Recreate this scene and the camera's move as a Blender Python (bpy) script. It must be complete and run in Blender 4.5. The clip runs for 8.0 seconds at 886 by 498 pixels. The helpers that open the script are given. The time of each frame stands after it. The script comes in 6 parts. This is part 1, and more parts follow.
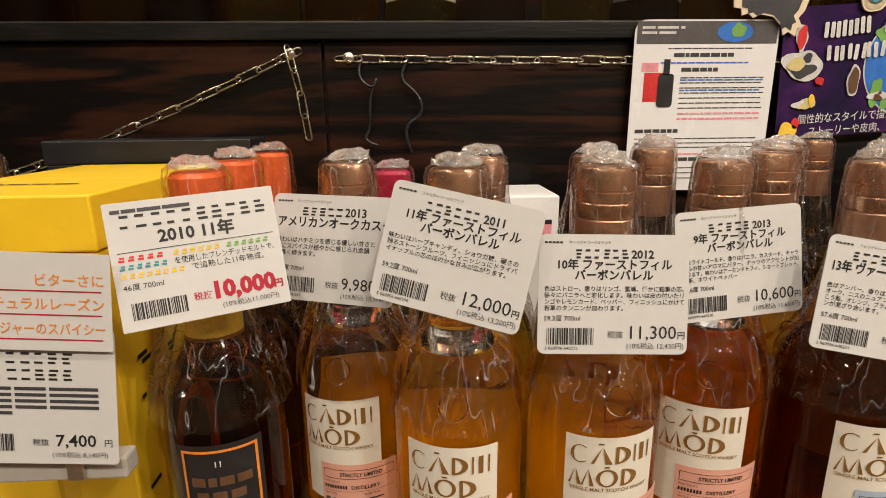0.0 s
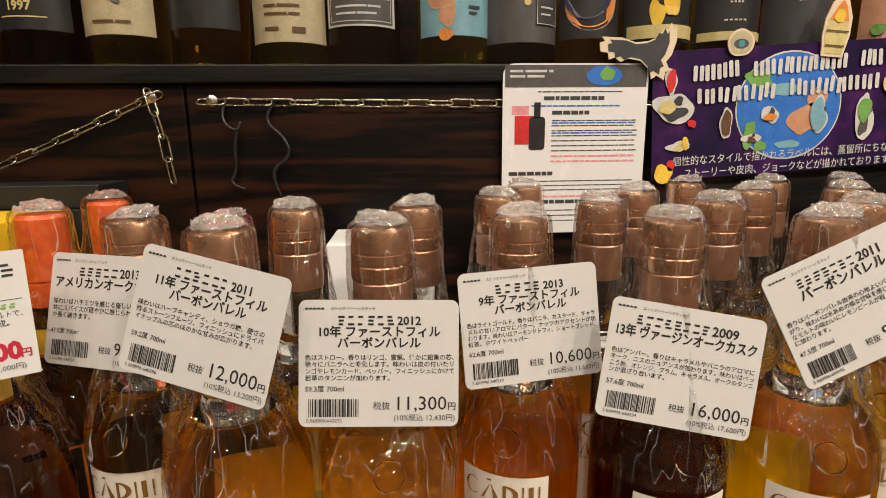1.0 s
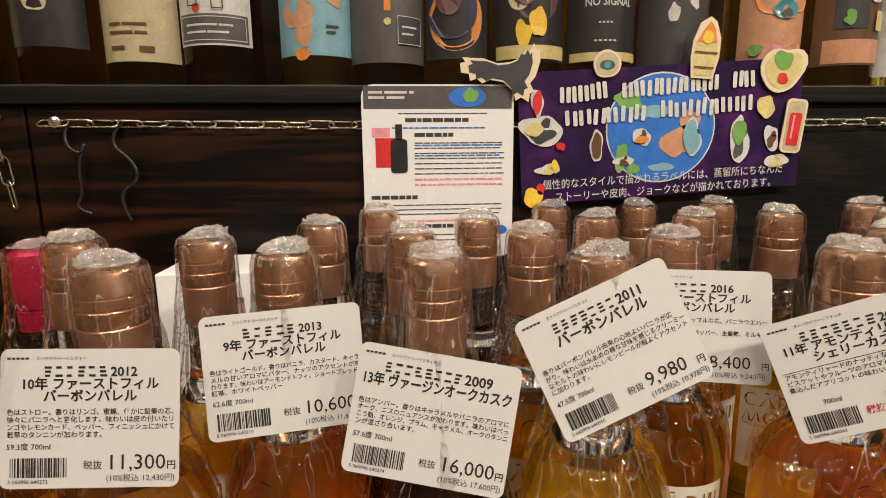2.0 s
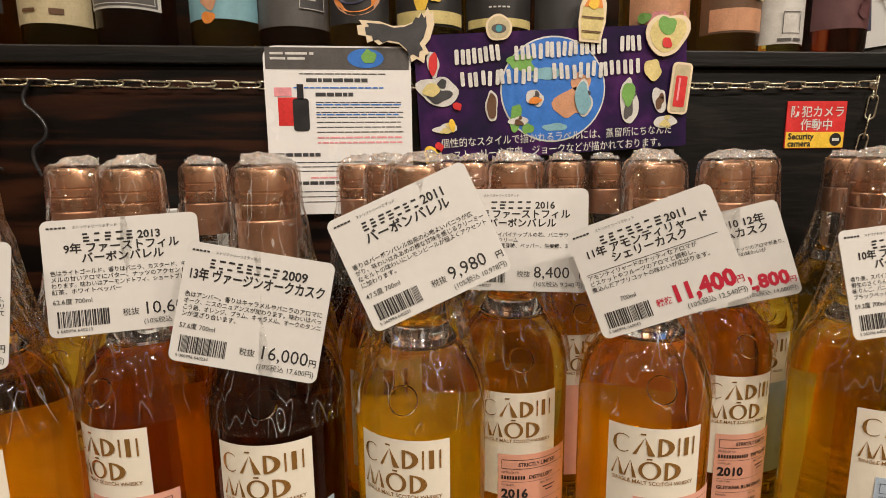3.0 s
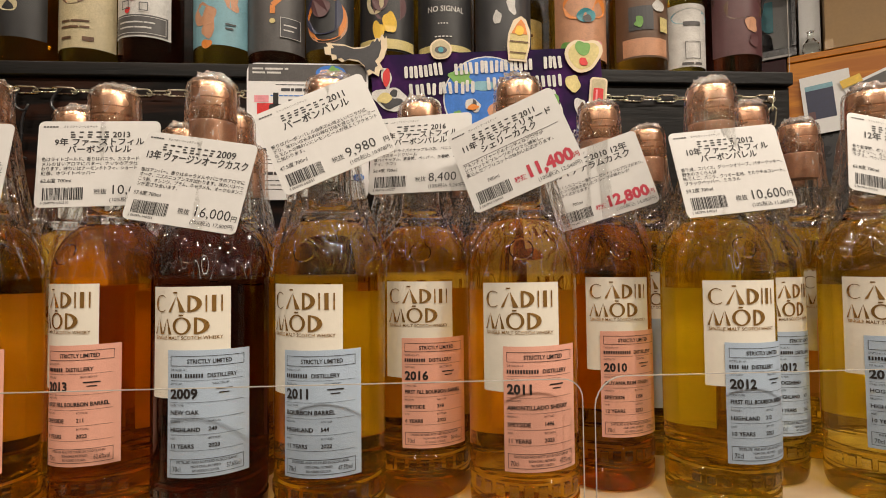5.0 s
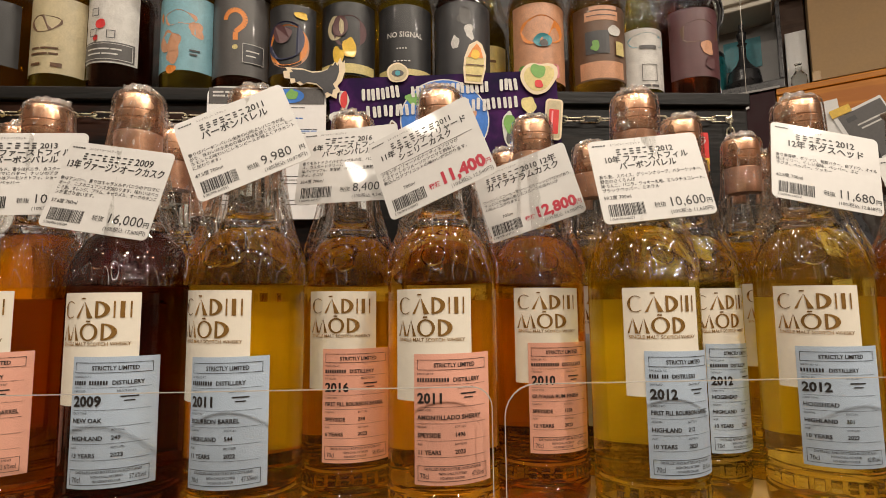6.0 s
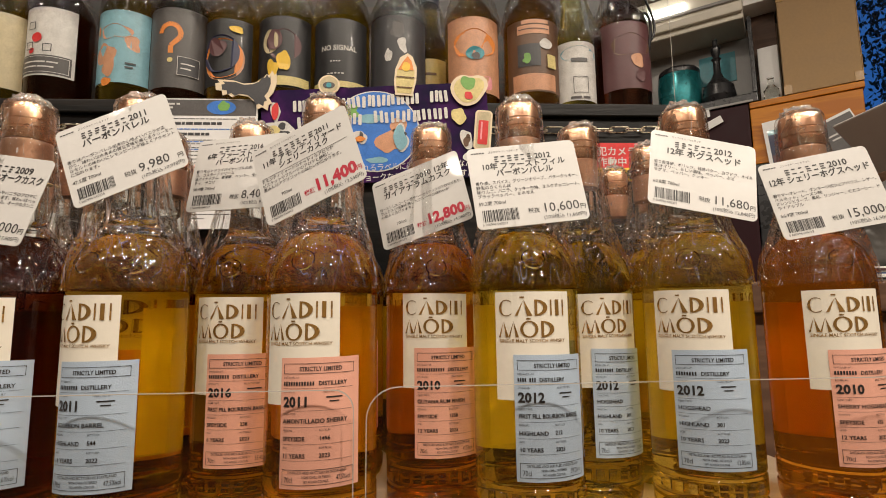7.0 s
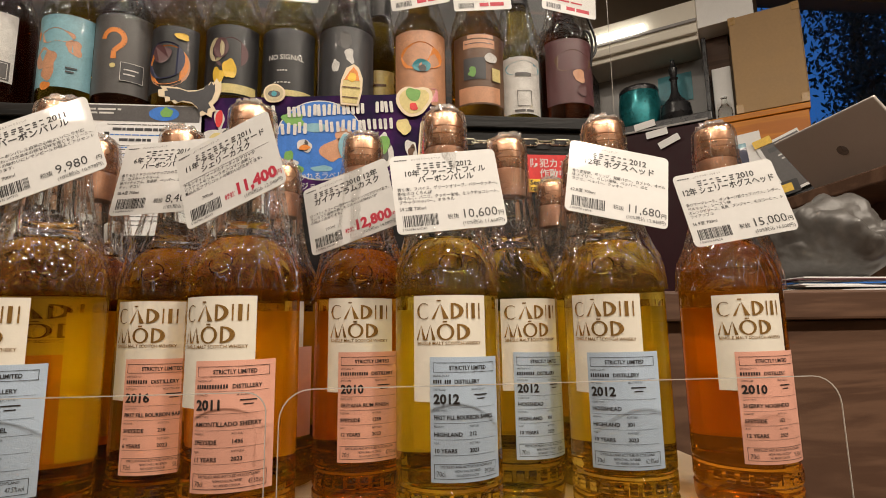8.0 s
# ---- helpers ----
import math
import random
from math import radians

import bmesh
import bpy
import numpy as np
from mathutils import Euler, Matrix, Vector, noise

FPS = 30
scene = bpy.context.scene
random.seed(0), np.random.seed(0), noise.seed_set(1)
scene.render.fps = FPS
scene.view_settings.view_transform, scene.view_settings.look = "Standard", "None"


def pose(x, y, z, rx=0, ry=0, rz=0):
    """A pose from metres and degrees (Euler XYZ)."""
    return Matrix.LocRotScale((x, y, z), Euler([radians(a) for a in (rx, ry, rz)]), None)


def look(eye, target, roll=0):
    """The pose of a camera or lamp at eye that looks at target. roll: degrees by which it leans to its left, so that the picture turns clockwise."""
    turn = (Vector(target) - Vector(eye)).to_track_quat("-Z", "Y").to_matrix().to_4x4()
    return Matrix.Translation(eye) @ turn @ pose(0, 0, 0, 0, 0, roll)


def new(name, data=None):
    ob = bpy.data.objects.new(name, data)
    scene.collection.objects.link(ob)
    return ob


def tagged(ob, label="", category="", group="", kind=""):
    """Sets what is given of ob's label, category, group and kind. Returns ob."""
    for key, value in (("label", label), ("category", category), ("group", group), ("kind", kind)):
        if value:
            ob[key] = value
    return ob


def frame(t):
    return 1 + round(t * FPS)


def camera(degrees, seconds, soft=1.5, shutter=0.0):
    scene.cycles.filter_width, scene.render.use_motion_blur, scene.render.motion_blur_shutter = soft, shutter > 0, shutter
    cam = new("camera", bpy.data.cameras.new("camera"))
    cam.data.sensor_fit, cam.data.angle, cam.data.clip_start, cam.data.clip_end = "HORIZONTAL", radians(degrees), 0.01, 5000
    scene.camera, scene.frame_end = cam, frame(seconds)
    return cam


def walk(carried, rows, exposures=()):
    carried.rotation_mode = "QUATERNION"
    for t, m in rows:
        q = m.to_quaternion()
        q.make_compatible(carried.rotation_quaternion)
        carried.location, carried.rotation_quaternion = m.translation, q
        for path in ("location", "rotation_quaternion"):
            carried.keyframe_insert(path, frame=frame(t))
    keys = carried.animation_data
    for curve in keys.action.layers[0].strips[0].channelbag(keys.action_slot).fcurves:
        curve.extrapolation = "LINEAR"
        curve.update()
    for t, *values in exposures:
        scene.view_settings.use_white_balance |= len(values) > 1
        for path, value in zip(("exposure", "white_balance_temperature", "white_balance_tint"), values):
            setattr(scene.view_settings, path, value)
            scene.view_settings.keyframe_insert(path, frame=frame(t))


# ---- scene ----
cam = camera(79.4, 8.0, soft=0.92)
PATH = [
    (0, (0.0057, 0.0077, 1.2503), (0.1070, 1.9440, 0.7597), -0.61),
    (0.5, (0.0734, 0.0206, 1.2637), (0.2002, 1.9655, 0.8150), -0.71),
    (1, (0.1181, 0.0175, 1.2662), (0.2595, 1.9704, 0.8589), -0.61),
    (1.5, (0.1738, 0.0227, 1.2713), (0.3275, 1.9804, 0.8921), -0.66),
    (2, (0.2396, 0.0289, 1.2755), (0.4105, 1.9872, 0.9071), -0.51),
    (2.2, (0.2606, 0.0259, 1.2675), (0.4386, 1.9834, 0.8980), -0.51),
    (3.3, (0.3344, -0.0243, 1.2143), (0.5440, 1.9384, 0.8917), -0.67),
    (3.5, (0.3374, -0.0333, 1.2053), (0.5561, 1.9287, 0.8847), -0.67),
    (4, (0.3427, -0.0791, 1.1674), (0.5717, 1.8834, 0.8576), -0.54),
    (4.5, (0.3603, -0.0926, 1.1100), (0.5486, 1.8945, 0.9825), -0.63),
    (4.7, (0.3723, -0.0926, 1.1030), (0.5375, 1.9003, 1.0686), -0.63),
    (5.8, (0.4375, -0.0914, 1.0788), (0.5416, 1.8963, 1.2740), -0.60),
    (6, (0.4509, -0.0926, 1.0770), (0.5571, 1.8941, 1.2806), -0.62),
    (6.5, (0.4989, -0.0955, 1.0700), (0.5930, 1.8874, 1.3135), -0.76),
    (7, (0.5312, -0.1010, 1.0698), (0.6449, 1.8793, 1.3255), -0.77),
    (7.5, (0.5554, -0.1090, 1.0667), (0.7117, 1.8648, 1.3487), -0.78),
    (8, (0.5665, -0.1101, 1.0626), (0.7786, 1.8554, 1.3660), -0.89),
]
walk(cam, [(t, look(eye, target, roll)) for t, eye, target, roll in PATH])

# ---- world, lamps, exposure ----
world = bpy.data.worlds.new("dusk")
scene.world = world
world.use_nodes = True
world.node_tree.nodes["Background"].inputs[0].default_value = (0.10, 0.16, 0.30, 1)
world.node_tree.nodes["Background"].inputs[1].default_value = 0.5

DOWNLIGHTS = [(x, y) for y in (-1.3, -0.35, 0.95) for x in (-1.2, -0.3, 0.6, 1.5, 2.4) if y < 0.9 or x < 1.0]
LAMP_SHARE = {-1.2: 0.45, -0.3: 0.75, 0.6: 1.05, 1.5: 1.25, 2.4: 1.4}
LAMP_WATTS = {-1.3: 24.5, -0.35: 7.5, 0.95: 9.5}


def ceiling_lamp(x, y, watts):
    lamp = bpy.data.lights.new("downlight_lamp", "AREA")
    lamp.shape, lamp.size, lamp.energy, lamp.color = "DISK", 0.20, watts, (1.0, 0.87, 0.725)
    ob = new("downlight_lamp", lamp)
    ob.matrix_world = pose(x, y, 2.862)


for lx, ly in DOWNLIGHTS:
    ceiling_lamp(lx, ly, LAMP_WATTS[ly] * LAMP_SHARE[lx])
scene.view_settings.exposure = 0.0


# ---- materials ----
def mat(name, color, rough=0.5, metal=0.0, vary=0.12, scale=40.0, bump=0.0, bump_scale=200.0, coat=0.0, per_object=0.0, spec=0.5):
    """A plain surface with variation at two scales and fine relief."""
    m = bpy.data.materials.new(name)
    m.use_nodes = True
    nt = m.node_tree
    b = nt.nodes["Principled BSDF"]
    b.inputs["Roughness"].default_value, b.inputs["Metallic"].default_value = rough, metal
    b.inputs["Coat Weight"].default_value = coat
    b.inputs["Specular IOR Level"].default_value = spec
    co = nt.nodes.new("ShaderNodeTexCoord")
    n1, n2 = nt.nodes.new("ShaderNodeTexNoise"), nt.nodes.new("ShaderNodeTexNoise")
    n1.inputs["Scale"].default_value, n2.inputs["Scale"].default_value = scale, scale * 7
    n1.inputs["Detail"].default_value, n2.inputs["Detail"].default_value = 3, 4
    add = nt.nodes.new("ShaderNodeMath")
    add.operation = "ADD"
    mr = nt.nodes.new("ShaderNodeMapRange")
    mr.inputs[1].default_value, mr.inputs[2].default_value = 0.6, 1.4
    mr.inputs[3].default_value, mr.inputs[4].default_value = 1 - vary, 1 + vary
    hsv = nt.nodes.new("ShaderNodeHueSaturation")
    hsv.inputs["Color"].default_value = (*color, 1)
    for n in (n1, n2):
        nt.links.new(co.outputs["Object"], n.inputs["Vector"])
    nt.links.new(n1.outputs[0], add.inputs[0])
    nt.links.new(n2.outputs[0], add.inputs[1])
    nt.links.new(add.outputs[0], mr.inputs[0])
    nt.links.new(mr.outputs[0], hsv.inputs["Value"])
    nt.links.new(hsv.outputs[0], b.inputs["Base Color"])
    mr2 = nt.nodes.new("ShaderNodeMapRange")
    mr2.inputs[1].default_value, mr2.inputs[2].default_value = 0.3, 0.7
    mr2.inputs[3].default_value, mr2.inputs[4].default_value = max(0.02, rough - 0.08), min(1, rough + 0.08)
    nt.links.new(n1.outputs[0], mr2.inputs[0])
    nt.links.new(mr2.outputs[0], b.inputs["Roughness"])
    if bump:
        n3, bp = nt.nodes.new("ShaderNodeTexNoise"), nt.nodes.new("ShaderNodeBump")
        n3.inputs["Scale"].default_value = bump_scale
        bp.inputs["Strength"].default_value, bp.inputs["Distance"].default_value = bump, 0.001
        nt.links.new(co.outputs["Object"], n3.inputs["Vector"])
        nt.links.new(n3.outputs[0], bp.inputs["Height"])
        nt.links.new(bp.outputs[0], b.inputs["Normal"])
    return m


def wood(name, dark, light, rough=0.45, along="x", scale=14.0, coat=0.0, contrast=1.0):
    """Stained timber: stretched grain, rings and pores."""
    m = bpy.data.materials.new(name)
    m.use_nodes = True
    nt = m.node_tree
    b = nt.nodes["Principled BSDF"]
    co, mp = nt.nodes.new("ShaderNodeTexCoord"), nt.nodes.new("ShaderNodeMapping")
    mp.inputs["Scale"].default_value = {"x": (0.12, 1, 1), "y": (1, 0.12, 1), "z": (1, 1, 0.12)}[along]
    n1, n2 = nt.nodes.new("ShaderNodeTexNoise"), nt.nodes.new("ShaderNodeTexNoise")
    n1.inputs["Scale"].default_value, n1.inputs["Detail"].default_value, n1.inputs["Distortion"].default_value = scale, 5, 1.8
    n2.inputs["Scale"].default_value, n2.inputs["Detail"].default_value = scale * 14, 4
    wv = nt.nodes.new("ShaderNodeMath")
    wv.operation, wv.inputs[1].default_value = "MULTIPLY", 22.0
    sn = nt.nodes.new("ShaderNodeMath")
    sn.operation = "SINE"
    mx = nt.nodes.new("ShaderNodeMath")
    mx.operation, mx.inputs[1].default_value = "MULTIPLY", 0.5
    ad = nt.nodes.new("ShaderNodeMath")
    ad.operation = "ADD"
    cr = nt.nodes.new("ShaderNodeValToRGB")
    cr.color_ramp.elements[0].color, cr.color_ramp.elements[1].color = (*dark, 1), (*light, 1)
    cr.color_ramp.elements[0].position, cr.color_ramp.elements[1].position = 0.5 - 0.4 / contrast, 0.5 + 0.5 / contrast
    bp = nt.nodes.new("ShaderNodeBump")
    bp.inputs["Strength"].default_value, bp.inputs["Distance"].default_value = 0.35, 0.001
    nt.links.new(co.outputs["Object"], mp.inputs[0])
    for n in (n1, n2):
        nt.links.new(mp.outputs[0], n.inputs["Vector"])
    nt.links.new(n1.outputs[0], wv.inputs[0])
    nt.links.new(wv.outputs[0], sn.inputs[0])
    nt.links.new(sn.outputs[0], mx.inputs[0])
    nt.links.new(mx.outputs[0], ad.inputs[0])
    nt.links.new(n2.outputs[0], ad.inputs[1])
    nt.links.new(ad.outputs[0], cr.inputs[0])
    nt.links.new(cr.outputs[0], b.inputs["Base Color"])
    nt.links.new(n2.outputs[0], bp.inputs["Height"])
    nt.links.new(bp.outputs[0], b.inputs["Normal"])
    b.inputs["Roughness"].default_value, b.inputs["Coat Weight"].default_value = rough, coat
    b.inputs["Specular IOR Level"].default_value = 0.3
    return m


def clear(name, color, ior=1.45, rough=0.0, bump=0.0, bump_scale=30.0):
    """Solid refracting glass or spirit."""
    m = bpy.data.materials.new(name)
    m.use_nodes = True
    nt = m.node_tree
    b = nt.nodes["Principled BSDF"]
    b.inputs["Base Color"].default_value = (*color, 1)
    b.inputs["Transmission Weight"].default_value, b.inputs["IOR"].default_value, b.inputs["Roughness"].default_value = 1.0, ior, rough
    if bump:
        co, n3, bp = nt.nodes.new("ShaderNodeTexCoord"), nt.nodes.new("ShaderNodeTexNoise"), nt.nodes.new("ShaderNodeBump")
        n3.inputs["Scale"].default_value, n3.inputs["Detail"].default_value = bump_scale, 1.0
        bp.inputs["Strength"].default_value, bp.inputs["Distance"].default_value = bump, 0.002
        nt.links.new(co.outputs["Object"], n3.inputs["Vector"])
        nt.links.new(n3.outputs[0], bp.inputs["Height"])
        nt.links.new(bp.outputs[0], b.inputs["Normal"])
    return m


def spirit(name, color, ior=1.36, share=0.24):
    """Spirit in glass: refracts, and lets a share of the light straight through, tinted."""
    m = clear(name, color, ior, 0.0, 0.10, 16.0)
    nt = m.node_tree
    tr, mx = nt.nodes.new("ShaderNodeBsdfTransparent"), nt.nodes.new("ShaderNodeMixShader")
    tr.inputs[0].default_value = (*color, 1)
    mx.inputs[0].default_value = share
    nt.links.new(nt.nodes["Principled BSDF"].outputs[0], mx.inputs[1])
    nt.links.new(tr.outputs[0], mx.inputs[2])
    nt.links.new(mx.outputs[0], nt.nodes["Material Output"].inputs[0])
    return m


def film_sheet(name, gloss=0.5, haze=0.03, rough=0.07, bump=0.5, bump_scale=160.0, tint=(0.985, 0.985, 0.98), relief=0.003, floor=0.045, glint_streaks=0.0):
    """Thin clear film: lets light straight through, with glancing gloss and a little haze; white crease lines double as
    painted highlights.
    """
    m = bpy.data.materials.new(name)
    m.use_nodes = True
    nt = m.node_tree
    nt.nodes.remove(nt.nodes["Principled BSDF"])
    out = nt.nodes["Material Output"]
    tr, gl, df = nt.nodes.new("ShaderNodeBsdfTransparent"), nt.nodes.new("ShaderNodeBsdfGlossy"), nt.nodes.new("ShaderNodeBsdfDiffuse")
    tr.inputs[0].default_value = (*tint, 1)
    gl.inputs["Roughness"].default_value = rough
    gl.inputs["Color"].default_value = (1, 1, 1, 1)
    df.inputs[0].default_value = (0.9, 0.9, 0.88, 1)
    lw = nt.nodes.new("ShaderNodeLayerWeight")
    lw.inputs["Blend"].default_value = 0.25
    mul = nt.nodes.new("ShaderNodeMath")
    mul.operation, mul.inputs[1].default_value = "MULTIPLY_ADD", gloss
    mul.inputs[2].default_value = floor
    m1, m2 = nt.nodes.new("ShaderNodeMixShader"), nt.nodes.new("ShaderNodeMixShader")
    m1.inputs[0].default_value = haze
    nt.links.new(tr.outputs[0], m1.inputs[1])
    nt.links.new(df.outputs[0], m1.inputs[2])
    nt.links.new(lw.outputs["Fresnel"], mul.inputs[0])
    nt.links.new(mul.outputs[0], m2.inputs[0])
    nt.links.new(m1.outputs[0], m2.inputs[1])
    nt.links.new(gl.outputs[0], m2.inputs[2])
    nt.links.new(m2.outputs[0], out.inputs[0])
    # Diffuse white lines: whitened creases, also painted in for highlights the gloss misses.
    if glint_streaks:
        c2, mp, n4, mr = nt.nodes.new("ShaderNodeTexCoord"), nt.nodes.new("ShaderNodeMapping"), nt.nodes.new("ShaderNodeTexNoise"), nt.nodes.new("ShaderNodeMapRange")
        mp.inputs["Scale"].default_value = (1, 1, 0.16)
        n4.inputs["Scale"].default_value, n4.inputs["Detail"].default_value, n4.inputs["Distortion"].default_value = 105, 1.0, 0.2
        mr.inputs[1].default_value, mr.inputs[2].default_value, mr.inputs[3].default_value, mr.inputs[4].default_value = 0.0, 0.0065, haze + glint_streaks, haze
        s4, a4 = nt.nodes.new("ShaderNodeMath"), nt.nodes.new("ShaderNodeMath")
        s4.operation, s4.inputs[1].default_value, a4.operation = "SUBTRACT", 0.5, "ABSOLUTE"
        nt.links.new(c2.outputs["Object"], mp.inputs[0])
        nt.links.new(mp.outputs[0], n4.inputs["Vector"])
        nt.links.new(n4.outputs[0], s4.inputs[0])
        nt.links.new(s4.outputs[0], a4.inputs[0])
        nt.links.new(a4.outputs[0], mr.inputs[0])
        nt.links.new(mr.outputs[0], m1.inputs[0])
    if bump:
        co, n3, bp = nt.nodes.new("ShaderNodeTexCoord"), nt.nodes.new("ShaderNodeTexNoise"), nt.nodes.new("ShaderNodeBump")
        n3.inputs["Scale"].default_value, n3.inputs["Detail"].default_value, n3.inputs["Distortion"].default_value = bump_scale, 3.0, 1.0
        bp.inputs["Strength"].default_value, bp.inputs["Distance"].default_value = bump, relief
        sb, ab = nt.nodes.new("ShaderNodeMath"), nt.nodes.new("ShaderNodeMath")
        sb.operation, sb.inputs[1].default_value, ab.operation = "SUBTRACT", 0.5, "ABSOLUTE"
        nt.links.new(co.outputs["Object"], n3.inputs["Vector"])
        nt.links.new(n3.outputs[0], sb.inputs[0])
        nt.links.new(sb.outputs[0], ab.inputs[0])
        nt.links.new(ab.outputs[0], bp.inputs["Height"])
        nt.links.new(bp.outputs[0], gl.inputs["Normal"])
        nt.links.new(bp.outputs[0], lw.inputs["Normal"])
    return m


def glow(name, color, strength):
    m = bpy.data.materials.new(name)
    m.use_nodes = True
    b = m.node_tree.nodes["Principled BSDF"]
    b.inputs["Base Color"].default_value = (0, 0, 0, 1)
    b.inputs["Emission Color"].default_value, b.inputs["Emission Strength"].default_value = (*color, 1), strength
    return m


M_CARD = mat("tag_card", (0.575, 0.57, 0.555), 0.38, vary=0.03, scale=25, coat=0.25)
M_CREAM = mat("label_paper", (0.72, 0.68, 0.585), 0.6, vary=0.04, scale=30, bump=0.06, bump_scale=900)
M_BLUE = mat("blue_label", (0.38, 0.47, 0.58), 0.55, vary=0.05, scale=30, bump=0.2, bump_scale=900)
M_PINK = mat("pink_label", (0.70, 0.36, 0.27), 0.55, vary=0.05, scale=30, bump=0.2, bump_scale=900)
M_INK = mat("black_ink", (0.018, 0.017, 0.018), 0.45, vary=0.1)
M_GREYINK = mat("grey_ink", (0.045, 0.045, 0.05), 0.5, vary=0.1)
M_RED = mat("red_ink", (0.40, 0.008, 0.03), 0.45, vary=0.08)
M_GOLD = mat("gold_foil", (0.47, 0.27, 0.08), 0.26, 0.7, vary=0.25, scale=60)
M_COPPER = mat("copper_cap", (0.68, 0.40, 0.255), 0.27, 0.92, vary=0.12, scale=50, bump=0.05)
M_SLEEVE = mat("copper_sleeve", (0.55, 0.305, 0.195), 0.36, 0.85, vary=0.15, scale=60, bump=0.1)
M_ORANGECAP = mat("orange_cap", (0.75, 0.13, 0.03), 0.35, 0.1, vary=0.12, scale=50)
M_PINKCAP = mat("magenta_cap", (0.45, 0.010, 0.055), 0.3, 0.2, vary=0.12)
M_WRAP = film_sheet("plastic_wrap", 0.50, 0.0, 0.022, 1.0, 44, relief=0.010, glint_streaks=0.34, floor=0.05)
M_CRUMPLE = film_sheet("crumpled_wrap", 0.9, 0.20, 0.06, 1.0, 160, relief=0.006, glint_streaks=0.16, floor=0.12)
M_ACRYL = film_sheet("acrylic", 0.22, 0.0, 0.02, 0.0, floor=0.02)
M_EDGE = mat("acrylic_edge", (0.42, 0.40, 0.36), 0.2, vary=0.05)
M_GLASS = clear("clear_glass", (0.93, 0.95, 0.93), 1.48)
M_BOARD = wood("cream_board", (0.50, 0.38, 0.26), (0.60, 0.48, 0.34), 0.3, "x", 9)
M_DARKWOOD = wood("dark_stained_wood", (0.0018, 0.0012, 0.0012), (0.028, 0.009, 0.004), 0.36, "x", 13)
M_BLACKWOOD = wood("black_stained_wood", (0.002, 0.002, 0.002), (0.010, 0.008, 0.007), 0.45, "x", 18)
M_MAROON = mat("maroon_fascia", (0.026, 0.005, 0.008), 0.5, vary=0.15, spec=0.2)
M_STEEL = mat("chain_steel", (0.62, 0.58, 0.50), 0.3, 0.95, vary=0.2, scale=120)
M_BRASSY = mat("chain_brass", (0.55, 0.50, 0.38), 0.28, 0.95, vary=0.25, scale=120)
M_YELLOW = mat("yellow_carton", (0.85, 0.55, 0.02), 0.42, vary=0.06, scale=12, coat=0.2)
M_BLACKBOX = mat("black_carton", (0.012, 0.012, 0.014), 0.45, vary=0.2)
M_WHITE = mat("white_paper", (0.80, 0.80, 0.79), 0.5, vary=0.04)
M_LAMIN = mat("laminated_white", (0.78, 0.78, 0.78), 0.22, vary=0.03, coat=0.6)
M_BUFF = mat("buff_sticker_edge", (0.72, 0.60, 0.42), 0.5, vary=0.08)
M_RUBBER = mat("rubber_band", (0.62, 0.45, 0.20), 0.6, vary=0.1)
# Wall and ceiling colours are darkened so the wraps reflect a dimmer room.
M_PLASTER = mat("darkened_plaster", (0.15, 0.115, 0.08), 0.85, vary=0.06, scale=3, bump=0.3, bump_scale=60)
M_CEIL = mat("ceiling_paint", (0.20, 0.18, 0.155), 0.85, vary=0.04, scale=3)
M_FLOOR = wood("floor_boards", (0.10, 0.055, 0.03), (0.20, 0.12, 0.07), 0.45, "x", 22)
M_COUNTER = wood("brown_laminate", (0.085, 0.045, 0.028), (0.13, 0.072, 0.045), 0.5, "x", 10)
M_ORANGEWOOD = wood("orange_pine", (0.42, 0.135, 0.008), (0.60, 0.225, 0.014), 0.4, "x", 7)
M_CARTON = mat("cardboard", (0.36, 0.235, 0.115), 0.75, vary=0.08, scale=14, bump=0.2, bump_scale=120)
M_TAPE = mat("brown_tape", (0.40, 0.25, 0.10), 0.3, vary=0.1)
M_SILVER = mat("silver_aluminium", (0.66, 0.62, 0.58), 0.38, 0.35, vary=0.03)
M_GREYLOGO = mat("grey_inlay", (0.30, 0.28, 0.27), 0.25, 0.6)
M_TEAL = mat("teal_tin", (0.02, 0.20, 0.22), 0.3, 0.5, vary=0.5, scale=10)
M_DARKPLASTIC = mat("dark_plastic", (0.02, 0.02, 0.022), 0.3, vary=0.2)
M_GREYPLASTIC = mat("grey_plastic", (0.30, 0.29, 0.28), 0.4, vary=0.1)
M_BAG = mat("grey_bag_film", (0.10, 0.094, 0.088), 0.36, vary=0.25, scale=18, bump=0.3, bump_scale=70)
M_TUBE = glow("tube_glow", (1.0, 0.93, 0.80), 9.0)
M_DISC = glow("downlight_glow", (1.0, 0.88, 0.72), 14.0)
M_DUSK = glow("dusk_sky", (0.025, 0.13, 0.45), 0.75)
M_LEAF = mat("dark_leaves", (0.02, 0.045, 0.035), 0.6, vary=0.4)
M_BARK = mat("dark_bark", (0.05, 0.035, 0.025), 0.8, vary=0.3)


# ---- mesh helpers ----
def mesh(name, verts, faces, material=None, smooth=False):
    me = bpy.data.meshes.new(name)
    me.from_pydata([tuple(v) for v in verts], [], [tuple(f) for f in faces])
    if material:
        me.materials.append(material)
    if smooth:
        me.polygons.foreach_set("use_smooth", [True] * len(me.polygons))
    me.update()
    return me


